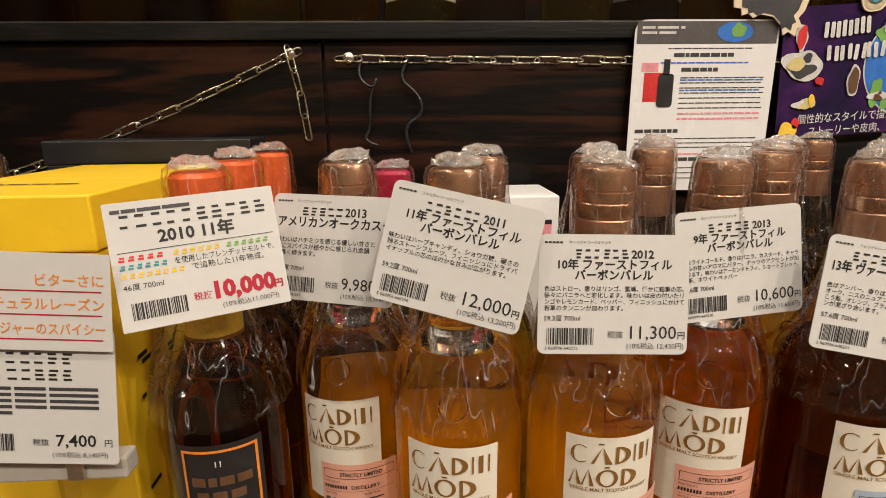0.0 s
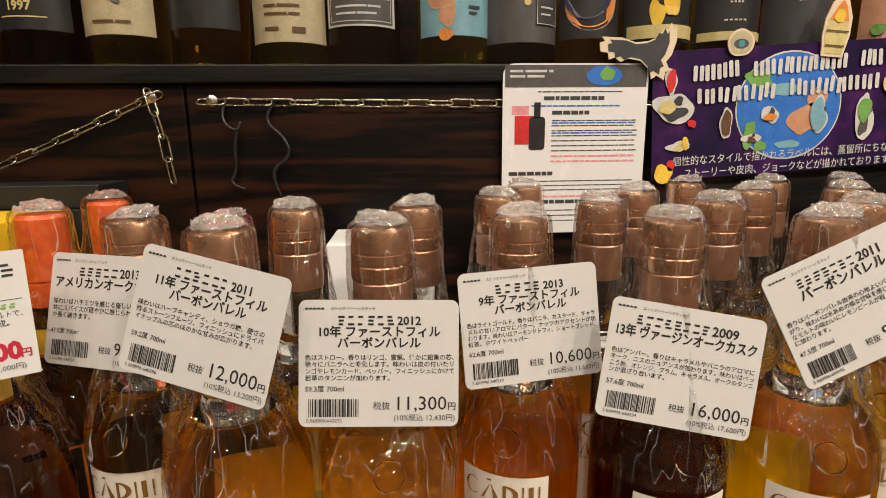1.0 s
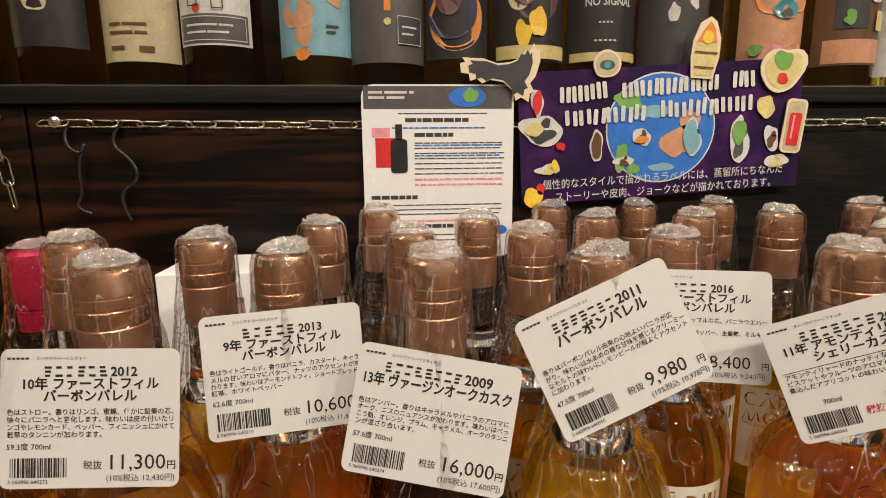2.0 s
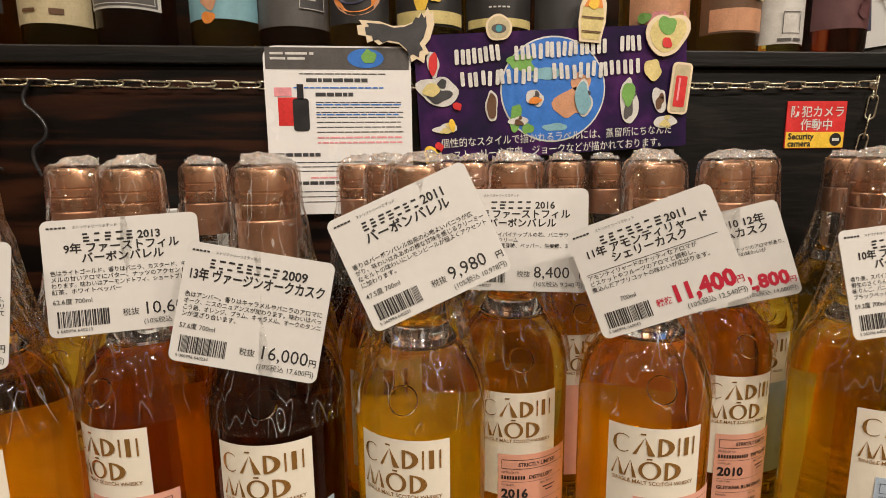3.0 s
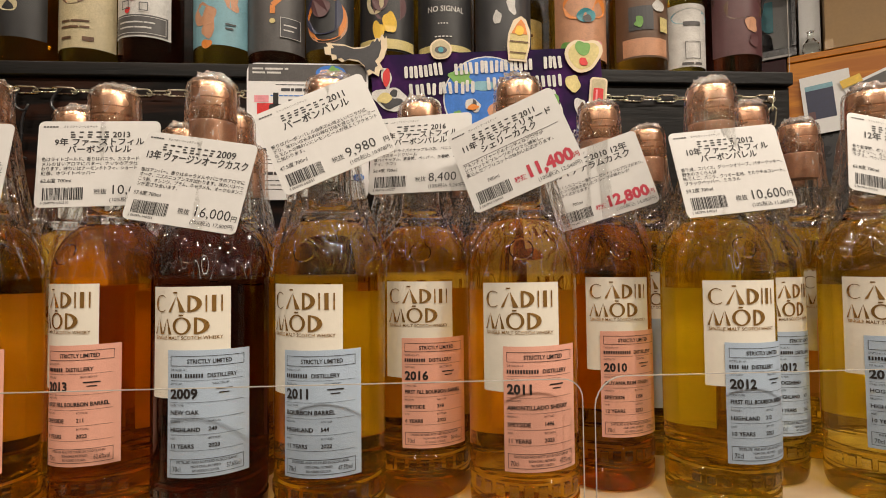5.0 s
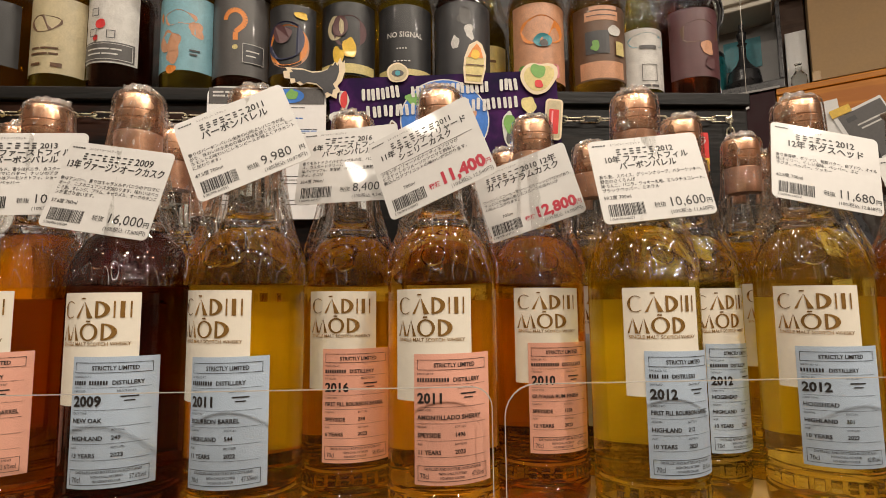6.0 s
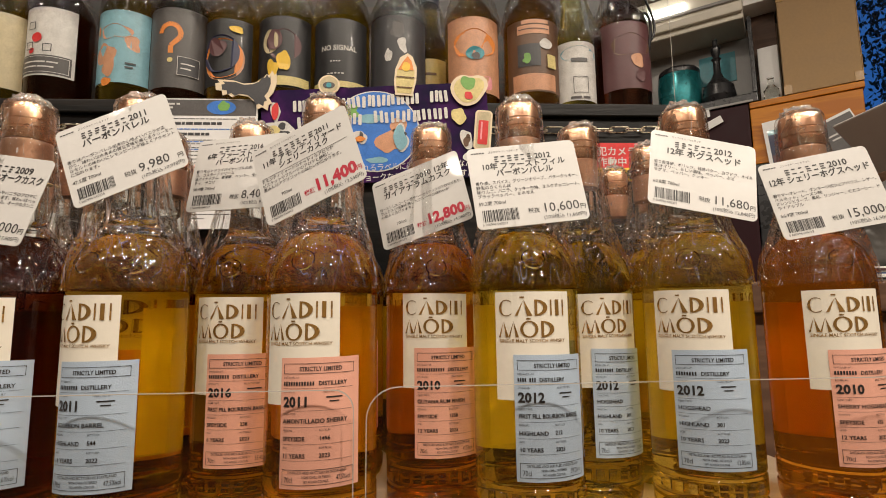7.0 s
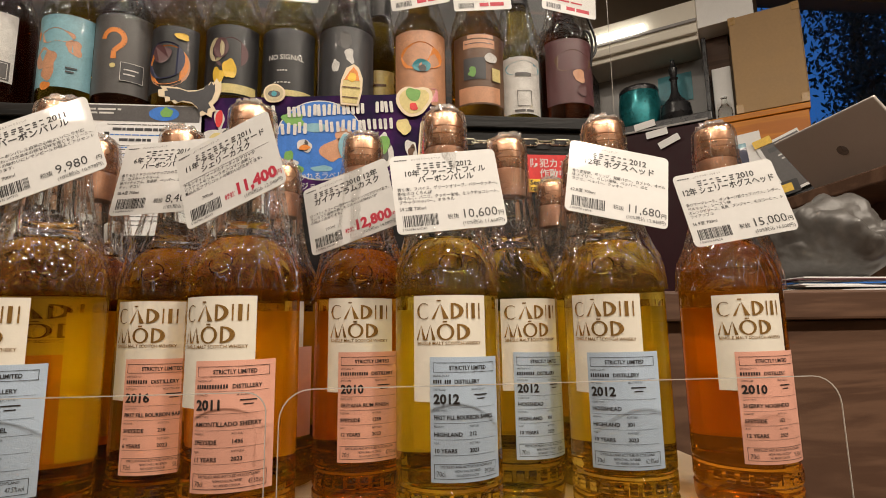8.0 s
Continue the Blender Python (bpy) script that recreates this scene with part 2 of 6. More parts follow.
def part(name, data, material, parent, label="", m=None):
    """Links a bmesh or a mesh as one object under a thing or a part."""
    if isinstance(data, bmesh.types.BMesh):
        me = bpy.data.meshes.new(name)
        data.to_mesh(me)
        data.free()
        data = me
    if material and not data.materials:
        data.materials.append(material)
    ob = new(name, data)
    ob.parent = parent
    if m is not None:
        ob.matrix_local = m
    if label:
        ob["label"] = label
    return ob


def thing(name, x, y, z, label, category, group="", kind="", rz=0):
    ob = new(name)
    ob.empty_display_size = 0.02
    ob.matrix_world = pose(x, y, z, 0, 0, rz)
    return tagged(ob, label, category, group, kind)


def box(x0, x1, y0, y1, z0, z1, bevel=0.0, seg=2):
    bm = bmesh.new()
    bmesh.ops.create_cube(bm, size=1, matrix=Matrix.LocRotScale(((x0 + x1) / 2, (y0 + y1) / 2, (z0 + z1) / 2), None, (x1 - x0, y1 - y0, z1 - z0)))
    if bevel:
        bmesh.ops.bevel(bm, geom=bm.edges[:], offset=bevel, segments=seg, affect="EDGES", profile=0.5)
    return bm


def structure(name, bm, material, label, category):
    return tagged(part(name, bm, material, None), label, category, kind="structure")


def lathe(profile, n=48, caps=True):
    """Vertices and faces of a turned solid from (radius, height) pairs."""
    vs, fs = [], []
    for r, z in profile:
        vs += [(r * math.sin(2 * math.pi * k / n), -r * math.cos(2 * math.pi * k / n), z) for k in range(n)]
    for i in range(len(profile) - 1):
        for k in range(n):
            a, b = i * n + k, i * n + (k + 1) % n
            fs.append((a, b, b + n, a + n))
    if caps:
        fs.append(tuple(range(n - 1, -1, -1)))
        fs.append(tuple((len(profile) - 1) * n + k for k in range(n)))
    return vs, fs


def lathe_mesh(name, profile, material, n=48, caps=True):
    me = mesh(name, *lathe(profile, n, caps), material, True)
    me.set_sharp_from_angle(angle=radians(24))
    return me


def outline_rr(w, h, r, n=5):
    """A rounded rectangle round the origin."""
    pts = []
    for cx, cz, a0 in ((w / 2 - r, h / 2 - r, 0), (-w / 2 + r, h / 2 - r, 90), (-w / 2 + r, -h / 2 + r, 180), (w / 2 - r, -h / 2 + r, 270)):
        pts += [(cx + r * math.cos(radians(a0 + 90 * k / n)), cz + r * math.sin(radians(a0 + 90 * k / n))) for k in range(n + 1)]
    return pts


def slab(name, pts, y0, y1, material):
    """An outline in x and z, given depth from y0 (front) to y1."""
    n = len(pts)
    vs = [(x, y0, z) for x, z in pts] + [(x, y1, z) for x, z in pts]
    fs = [tuple(range(n))[::-1], tuple(range(n, 2 * n))] + [(k, (k + 1) % n, n + (k + 1) % n, n + k) for k in range(n)]
    me = mesh(name, vs, fs, material)
    bm = bmesh.new()
    bm.from_mesh(me)
    bmesh.ops.recalc_face_normals(bm, faces=bm.faces[:])
    bm.to_mesh(me)
    bm.free()
    return me


GLYPHS = {}


def text2d(body, size, bold=0.0, align="LEFT"):
    """Flat lettering: vertices (x, z) and faces, from the built-in font."""
    key = (body, bold)
    if key not in GLYPHS:
        cu = bpy.data.curves.new("lettering", "FONT")
        cu.body, cu.resolution_u, cu.offset = body, 2, bold
        ob = bpy.data.objects.new("lettering", cu)
        scene.collection.objects.link(ob)
        me = bpy.data.meshes.new_from_object(ob.evaluated_get(bpy.context.evaluated_depsgraph_get()))
        vs = np.array([v.co[:2] for v in me.vertices]) if len(me.vertices) else np.zeros((0, 2))
        GLYPHS[key] = (vs, [tuple(p.vertices) for p in me.polygons])
        bpy.data.objects.remove(ob)
        bpy.data.curves.remove(cu)
        bpy.data.meshes.remove(me)
    vs, fs = GLYPHS[key]
    vs = vs * size
    if len(vs) and align != "LEFT":
        w = vs[:, 0].max()
        vs = vs - np.array([w if align == "RIGHT" else w / 2, 0])
    return vs, fs


class Print:
    """Collects flat printing (lettering and bars) in x and z, then lays it on a card or round a bottle."""

    def __init__(self):
        self.vs, self.fs = [], []

    def put(self, vs, fs, x=0.0, z=0.0):
        k = len(self.vs)
        self.vs += [(a + x, b + z) for a, b in vs]
        self.fs += [tuple(i + k for i in f) for f in fs]

    def text(self, body, x, z, size, bold=0.0, align="LEFT", fit=0.0):
        vs, fs = text2d(body, size, bold, align)
        if fit and len(vs):
            w = vs[:, 0].max() - vs[:, 0].min()
            vs = vs * np.array([min(1.0, fit / w), 1])
        self.put(vs, fs, x, z)

    def bar(self, x, z, w, h):
        n = max(1, int(w / 0.004))
        vs = [(w * i / n, 0) for i in range(n + 1)] + [(w * i / n, h) for i in range(n + 1)]
        self.put(vs, [(i, i + 1, n + 2 + i, n + 1 + i) for i in range(n)], x, z)

    def poly(self, pts):
        self.put(pts, [tuple(range(len(pts)))])

    def disc(self, x, z, r, n=20, ry=None):
        ry = ry or r
        self.poly([(x + r * math.cos(2 * math.pi * k / n), z + ry * math.sin(2 * math.pi * k / n)) for k in range(n)])

    def border(self, x, z, w, h, t):
        for b in ((x, z, w, t), (x, z + h - t, w, t), (x, z, t, h), (x + w - t, z, t, h)):
            self.bar(*b)

    def flat(self, name, material, y):
        return mesh(name, [(x, y, z) for x, z in self.vs], self.fs, material)

    def round(self, name, material, r, turn=0.0, slope=0.0, middle=0.0):
        a = [(x / r + radians(turn), z + slope * (x - r * radians(middle))) for x, z in self.vs]
        return mesh(name, [(r * math.sin(t), -r * math.cos(t), z) for t, z in a], self.fs, material)


def stroke_cells(p, x, z, w, h, n, t, seed):
    """A row of n cells in place of a name, each of two or three plain bars of thickness t."""
    rnd = random.Random(seed)
    c = w / n
    for i in range(n):
        a, k = x + i * c + c * 0.08, c * 0.80
        n_bars = rnd.choice((2, 3))
        bars = [(k * rnd.uniform(0, 0.15), (h - t) * j / (n_bars - 1), k * rnd.uniform(0.55, 0.85), t) for j in range(n_bars)]
        for bx, bz, bw, bh in bars:
            p.bar(a + bx, z + bz, bw, bh)


def word_bars(p, x, z, h, widths, gap=0.0):
    """Plain blocks in place of words: one block for each word's width."""
    for w in widths:
        p.bar(x, z, w, h)
        x += w + (gap or h * 0.6)
    return x


# ---- the room ----
structure("floor", box(-2.7, 4.3, -2.7, 2.4, -0.05, 0), M_FLOOR, "brown wooden shop floor boards", "floor")
structure("ceiling", box(-2.7, 4.3, -2.7, 2.4, 2.9, 2.95), M_CEIL, "grey painted shop ceiling with downlights, darkened to dim reflections", "ceiling")
structure("wall_west", box(-2.7, -2.6, -2.6, 2.3, 0, 2.9), M_PLASTER, "plain brown plaster shop wall, darkened to dim reflections", "wall")
structure("wall_east", box(4.2, 4.3, -2.6, 2.3, 0, 2.9), M_PLASTER, "plain brown plaster shop wall, darkened to dim reflections", "wall")
structure("wall_south", box(-2.6, 4.2, -2.7, -2.6, 0, 2.9), M_PLASTER, "plain brown plaster shop wall, darkened to dim reflections", "wall")
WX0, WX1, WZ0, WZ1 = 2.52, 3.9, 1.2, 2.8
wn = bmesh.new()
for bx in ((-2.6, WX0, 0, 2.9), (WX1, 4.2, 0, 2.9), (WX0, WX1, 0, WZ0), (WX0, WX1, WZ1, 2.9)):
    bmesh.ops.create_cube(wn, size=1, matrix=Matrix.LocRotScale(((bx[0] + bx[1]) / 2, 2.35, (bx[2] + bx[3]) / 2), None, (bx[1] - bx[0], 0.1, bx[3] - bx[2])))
structure("wall_north", wn, M_PLASTER, "brown plaster wall with a dusk window, darkened to dim reflections", "wall")
win = structure("window_1", box(WX0, WX1, 2.38, 2.395, WZ0, WZ0 + 0.03, 0.004), M_DARKPLASTIC, "dark framed window onto a blue evening sky", "window")
part("window_frame", box(WX0, WX0 + 0.03, 2.36, 2.39, WZ0, WZ1, 0.004), M_DARKPLASTIC, win)
part("window_frame", box(WX1 - 0.03, WX1, 2.36, 2.39, WZ0, WZ1, 0.004), M_DARKPLASTIC, win)
pane = part("pane", box(WX0 + 0.03, WX1 - 0.03, 2.372, 2.378, WZ0 + 0.03, WZ1), M_ACRYL, win)
structure("backdrop", box(0.5, 12, 7.0, 7.05, -1, 9), M_DUSK, "deep blue dusk sky beyond the window", "sky")
structure("ground", box(-12, 16, 2.45, 12, -0.12, -0.06), M_FLOOR, "dark street ground outside the window", "ground")


def street_tree(x, y):
    tree = thing("tree", x, y, -0.06, "dark leafy street tree beyond the window", "tree")
    part("trunk", lathe_mesh("trunk", [(0.12, 0), (0.09, 1.2), (0.06, 2.4), (0.02, 3.6)], M_BARK, 10), None, tree)
    rnd = random.Random(4)
    vs, fs = [], []
    for _ in range(15000):
        a, r, h = rnd.uniform(0, 6.28), rnd.uniform(0.1, 1.25), rnd.uniform(1.0, 4.4)
        r *= 0.55 + 0.45 * math.sin(h * 1.9 + a * 2)
        c = Vector((r * math.cos(a), r * math.sin(a), h))
        m3 = Euler((rnd.uniform(0, 6), rnd.uniform(0, 6), rnd.uniform(0, 6))).to_matrix()
        k = len(vs)
        for dx, dz in ((-0.032, 0), (0, -0.014), (0.032, 0), (0, 0.014)):
            vs.append(tuple(c + m3 @ Vector((dx, 0.01 * abs(dx), dz))))
        fs.append((k, k + 1, k + 2, k + 3))
    part("crown", mesh("crown", vs, fs, M_LEAF), None, tree)


street_tree(5.15, 4.2)


def downlight(x, y):
    d = thing("downlight", x, y, 2.9, "small round glowing downlight set in the ceiling", "ceiling lamp", "shop downlights")
    part("rim", lathe_mesh("rim", [(0.062, 0.0), (0.075, -0.001), (0.078, -0.012), (0.064, -0.018), (0.060, -0.004)], M_WHITE, 24, False), None, d)
    part("diffuser", lathe_mesh("diffuser", [(0.0595, -0.010), (0.0595, -0.004)], M_DISC, 24), None, d)


for lx, ly in DOWNLIGHTS:
    downlight(lx, ly)

# ---- the display unit: lower stand, back panel, upper shelf ----
TOP = 0.930            # upper face of the cream display board
PANEL = 0.530          # face of the dark panel behind the bottles
SHELF = 1.332          # upper face of the bottle shelf above
unit = thing("display_stand", 0.1, 0.38, 0.0, "dark stained wooden bottle display stand with cream board", "display stand")
unit.matrix_world = Matrix.Identity(4)
part("board", box(-0.75, 0.885, 0.222, 0.528, TOP - 0.018, TOP, 0.002), M_BOARD, unit, "cream coloured display board")
part("fascia", box(-0.75, 0.885, 0.2110, 0.2215, 0.70, TOP + 0.0060, 0.001), M_MAROON, unit, "dark maroon front strip")
part("plinth", box(-0.75, 0.875, 0.24, 0.66, 0.0, TOP - 0.0195), M_BLACKWOOD, unit)
part("panel", box(-0.75, -0.0765, PANEL, PANEL + 0.02, TOP - 0.01, 1.3155, 0.0015), M_DARKWOOD, unit, "dark brown grained wooden back panel")
part("panel", box(-0.0745, 0.40, PANEL, PANEL + 0.02, TOP - 0.01, 1.3155, 0.0015), M_DARKWOOD, unit, "dark brown grained wooden back panel")
part("panel", box(0.402, 0.865, PANEL, PANEL + 0.02, TOP - 0.01, 1.3155, 0.0015), M_BLACKWOOD, unit, "black stained back panel")
part("upper_shelf", box(-0.75, 0.866, 0.5235, 0.72, SHELF - 0.016, SHELF, 0.0015), M_BLACKWOOD, unit, "black stained upper shelf board")
part("back_board", box(-0.75, 0.866, 0.70, 0.719, SHELF + 0.0005, 1.95, 0.001), M_DARKWOOD, unit)
part("side_panel", box(0.850, 0.8655, 0.552, 0.699, TOP - 0.01, 1.3155), M_BLACKWOOD, unit)


def guard(x0, x1, y, z0, h, r, label):
    """A clear acrylic sheet with rounded upper corners and brighter sawn edges."""
    g = thing("acrylic_guard", (x0 + x1) / 2, y, z0, label, "acrylic guard", "clear guards before the bottles")
    w = x1 - x0
    pts = [(-w / 2, 0), (w / 2, 0), (w / 2, h - r)] + [(w / 2 - r + r * math.cos(radians(a)), h - r + r * math.sin(radians(a))) for a in (15, 30, 45, 60, 75, 90)]
    pts += [(-w / 2 + r - r * math.sin(radians(a)), h - r + r * math.cos(radians(a))) for a in (0, 15, 30, 45, 60, 75, 90)]
    sheet = mesh("sheet", [(x, 0, z) for x, z in pts], [tuple(range(len(pts)))], M_ACRYL)
    part("sheet", sheet, None, g)
    t = 0.0004
    rim = [p for p in pts[1:]] + [pts[0]]
    vs, fs = [], []
    for i, (x, z) in enumerate(rim):
        vs += [(x, -t, z), (x, t, z), (x * (1 - 2 * t / w * 1.2), t, z - t * 1.4 * (z > 0.01)), (x * (1 - 2 * t / w * 1.2), -t, z - t * 1.4 * (z > 0.01))]
        if i:
            k = 4 * i
            fs += [(k - 4 + j, k - 4 + (j + 1) % 4, k + (j + 1) % 4, k + j) for j in range(4)]
    part("edge", mesh("edge", vs, fs, M_EDGE), None, g)
    return g


guard(-0.10, 0.496, 0.2262, TOP, 0.0985, 0.012, "clear acrylic guard sheet along the display front")
guard(0.503, 0.868, 0.2262, TOP, 0.0995, 0.019, "clear acrylic guard with rounded corners")
guard(-0.40, 0.864, 0.5270, SHELF, 0.21, 0.004, "tall clear acrylic guard before the upper shelf")


# ---- chains ----
def link_mesh(name, long, wide, wire, material):
    """One oval wire link along x."""
    vs, fs, n, k = [], [], 20, 6
    for i in range(n):
        a = 2 * math.pi * i / n
        cx = (long - wide) / 2 * (1 if math.cos(a) > 0 else -1) + wide / 2 * math.cos(a)
        c, nrm = Vector((cx, wide / 2 * math.sin(a), 0)), Vector((math.cos(a), math.sin(a), 0))
        for j in range(k):
            b = 2 * math.pi * j / k
            vs.append(tuple(c + nrm * wire * math.cos(b) + Vector((0, 0, wire * math.sin(b)))))
    for i in range(n):
        for j in range(k):
            fs.append((i * k + j, ((i + 1) % n) * k + j, ((i + 1) % n) * k + (j + 1) % k, i * k + (j + 1) % k))
    return mesh(name, vs, fs, material, True)


LINK = link_mesh("link", 0.0250, 0.0082, 0.0009, M_BRASSY)
LINK_BIG = link_mesh("link", 0.0195, 0.0078, 0.00105, M_STEEL)
SCREW = lathe_mesh("screw", [(0.0, 0.0), (0.0052, 0.0), (0.0050, 0.0012), (0.003, 0.0022), (0.0004, 0.0026)], M_STEEL, 16, False)


def chain(points, pitch, me, label, screws=()):
    """Links strung along a line of points; each lies nearly flat, turned this way and that."""
    ch = thing("chain", *points[0], label, "chain", "chains on the display")
    rnd = random.Random(len(points) * 7)
    base = Vector(points[0])
    run, left = [], 0.0
    for a, b in zip(points, points[1:]):
        a, b = Vector(a), Vector(b)
        d = (b - a).length
        while left <= d:
            run.append((a + (b - a) * left / d, (b - a).normalized()))
            left += pitch
        left -= d
    for i, (p, d) in enumerate(run):
        x = d
        y0 = Vector((0, -1, 0))
        z = x.cross(y0).normalized()
        y = z.cross(x)
        m3 = Matrix((x, y, z)).transposed().to_4x4()
        twist = (38 if i % 2 else -52) + rnd.uniform(-14, 14) + 90
        part("link", me, None, ch, "", Matrix.Translation(p - base) @ m3 @ Matrix.Rotation(radians(twist), 4, "X"))
    for s in screws:
        part("screw", SCREW, None, ch, "round steel screw head", Matrix.Translation(Vector(s) - base) @ pose(0, 0, 0, 90))
    return ch


CY = 0.5262
s1, s2, s3 = (-0.105, 0.5295, 1.3045), (-0.052, 0.5295, 1.301), (0.841, 0.5295, 1.300)
chain([(-0.105, CY, 1.303), (-0.16, CY, 1.279), (-0.214, CY, 1.256), (-0.316, CY, 1.216), (-0.40, CY, 1.19)], 0.0205, LINK, "thin steel chain slanting down from a screw on the dark panel", [s1])
chain([(-0.104, CY, 1.3), (-0.097, CY, 1.268), (-0.093, CY, 1.236)], 0.0205, LINK, "short steel chain end hanging from a screw")
chain([(-0.052, CY, 1.300), (0.1, CY, 1.298), (0.40, CY, 1.296), (0.7, CY, 1.298), (0.841, CY, 1.300)], 0.0205, LINK, "thin steel chain strung across the dark panel", [s2, s3])
chain([(0.841, CY, 1.297), (0.838, CY, 1.27), (0.832, CY, 1.236)], 0.0205, LINK, "short steel chain end hanging from a screw")
chain([(-0.3, 0.2165, 0.9412), (0.3, 0.2165, 0.9412), (0.885, 0.2165, 0.9412)], 0.0165, LINK_BIG, "steel chain along the front edge of the display board")


# ---- whisky bottles ----
R = 0.0368
SPIRIT = {
    "gold": spirit("gold_spirit", (0.99, 0.765, 0.09)),
    "pale": spirit("pale_gold_spirit", (0.99, 0.825, 0.16)),
    "amber": spirit("amber_spirit", (0.985, 0.655, 0.07)),
    "russet": spirit("russet_spirit", (0.965, 0.525, 0.045)),
    "dark": spirit("dark_spirit", (0.24, 0.055, 0.016), 1.36, 0.1),
}
BODY = [(0.0, 0.0150), (0.010, 0.0140), (0.020, 0.0100), (0.0275, 0.0030), (0.0300, 0.0002), (0.0318, 0.0), (0.0345, 0.0015), (0.0362, 0.006), (R, 0.012), (R, 0.016), (R - 0.0010, 0.0175), (R - 0.0010, 0.0195), (R, 0.021), (R, 0.0320), (R - 0.0010, 0.0335), (R - 0.0010, 0.0345), (R, 0.036), (R, 0.06), (R, 0.10), (R, 0.14),
        (R, 0.157), (0.0366, 0.164), (0.0358, 0.171), (0.0338, 0.179), (0.0305, 0.186), (0.0262, 0.1915), (0.0222, 0.195), (0.0204, 0.1968), (0.0, 0.1970)]
NECK = [(0.0, 0.1974), (0.0204, 0.1974), (0.0208, 0.1992), (0.0196, 0.2012), (0.0172, 0.2040), (0.0155, 0.209), (0.0145, 0.218), (0.0140, 0.235), (0.0138, 0.2500), (0.0, 0.2502)]
SLEEVE = [(0.0142, 0.2430), (0.0149, 0.2432), (0.0152, 0.2520), (0.0152, 0.2655), (0.0148, 0.2662)]
CAP = [(0.0130, 0.2664), (0.0152, 0.2666), (0.0156, 0.2680), (0.0156, 0.2740), (0.0151, 0.2746), (0.0151, 0.2752), (0.0156, 0.2758), (0.0155, 0.2800), (0.0150, 0.2804), (0.0150, 0.2810),
       (0.0154, 0.2815), (0.0150, 0.2895), (0.0142, 0.2920), (0.0128, 0.2930), (0.0004, 0.2932)]
ME_BODY = {k: lathe_mesh("body", BODY, m, 56, False) for k, m in SPIRIT.items()}
ME_NECK = lathe_mesh("neck", NECK, M_GLASS, 40, False)
ME_SLEEVE = lathe_mesh("sleeve", SLEEVE, M_SLEEVE, 40, False)
ME_CAP = lathe_mesh("cap", CAP, M_COPPER, 40, False)


def wrap_mesh(seed, low=0.1600, cap_r=0.0170, top=0.2945, neck_r=0.0195, out=R + 0.0014):
    """A clear bag gathered over the cap, hanging in pleats down to the shoulder."""
    rnd = random.Random(seed)
    n = 84
    ph = [(rnd.choice((5, 7, 9, 12, 15, 19, 24)), rnd.uniform(0, 6.28), rnd.uniform(0.4, 1.0)) for _ in range(7)]
    rows = [(low, out + 0.0004, 0.0012)]
    rows += [(0.166, out - 0.0004, 0.0018), (0.175, out - 0.0018, 0.0026), (0.184, out - 0.0046, 0.0032), (0.193, out - 0.0080, 0.0036),
             (0.202, out - 0.0112, 0.0038), (0.212, out - 0.0140, 0.0036), (0.222, out - 0.0160, 0.0032), (0.233, neck_r + 0.0008, 0.0026), (0.245, neck_r - 0.0006, 0.0020), (0.256, cap_r + 0.0012, 0.0014),
             (0.268, cap_r + 0.0004, 0.0010), (0.280, cap_r, 0.0009), (top - 0.005, cap_r - 0.0004, 0.0009), (top - 0.001, cap_r - 0.0016, 0.0010), (top + 0.0012, cap_r - 0.0050, 0.0014)]
    vs, fs = [], []
    lean = rnd.uniform(0, 6.28)
    for z, r, amp in rows:
        for k in range(n):
            a = 2 * math.pi * k / n
            f = sum(w * math.sin(m * a + p + z * 40 * w) for m, p, w in ph) / 3.2
            f = math.copysign(abs(f) ** 0.7, f)
            rr = r + amp * (f + 0.15) + (0.002 * math.cos(a - lean) if 0.19 < z < 0.26 else 0)
            vs.append((rr * math.sin(a), -rr * math.cos(a), z + amp * 0.4 * math.sin(3 * a + seed)))
    for i in range(len(rows) - 1):
        for k in range(n):
            a, b = i * n + k, i * n + (k + 1) % n
            fs.append((a, b, b + n, a + n))
    return mesh("plastic_wrap", vs, fs, M_WRAP, True)


def knot_mesh(seed, top=0.2945, r=0.0135):
    """The crumpled knot of film over a cap."""
    rnd = random.Random(seed)
    vs, fs, n, rings = [], [], 26, 7
    px, py = rnd.uniform(-0.006, 0.006), rnd.uniform(-0.006, 0.006)
    for i in range(rings):
        t = i / (rings - 1)
        for k in range(n):
            a = 2 * math.pi * k / n
            w = rnd.uniform(-1, 1)
            rr = r * (1 - t) ** 0.8 * (1 + 0.22 * w * (1 - abs(2 * t - 1)))
            h = top + 0.0004 + 0.0068 * t ** 0.8 + 0.0026 * w * math.sin(math.pi * min(1, t * 1.2 + 0.1))
            vs.append((rr * math.sin(a) + px * t, -rr * math.cos(a) + py * t, max(top + 0.0002, h)))
    for i in range(rings - 1):
        for k in range(n):
            a, b = i * n + k, i * n + (k + 1) % n
            fs.append((a, b, b + n, a + n))
    return mesh("wrap_knot", vs, fs, M_CRUMPLE, False)


WRAPS = [(wrap_mesh(s), knot_mesh(s + 50)) for s in (1, 2, 3, 4, 5)]


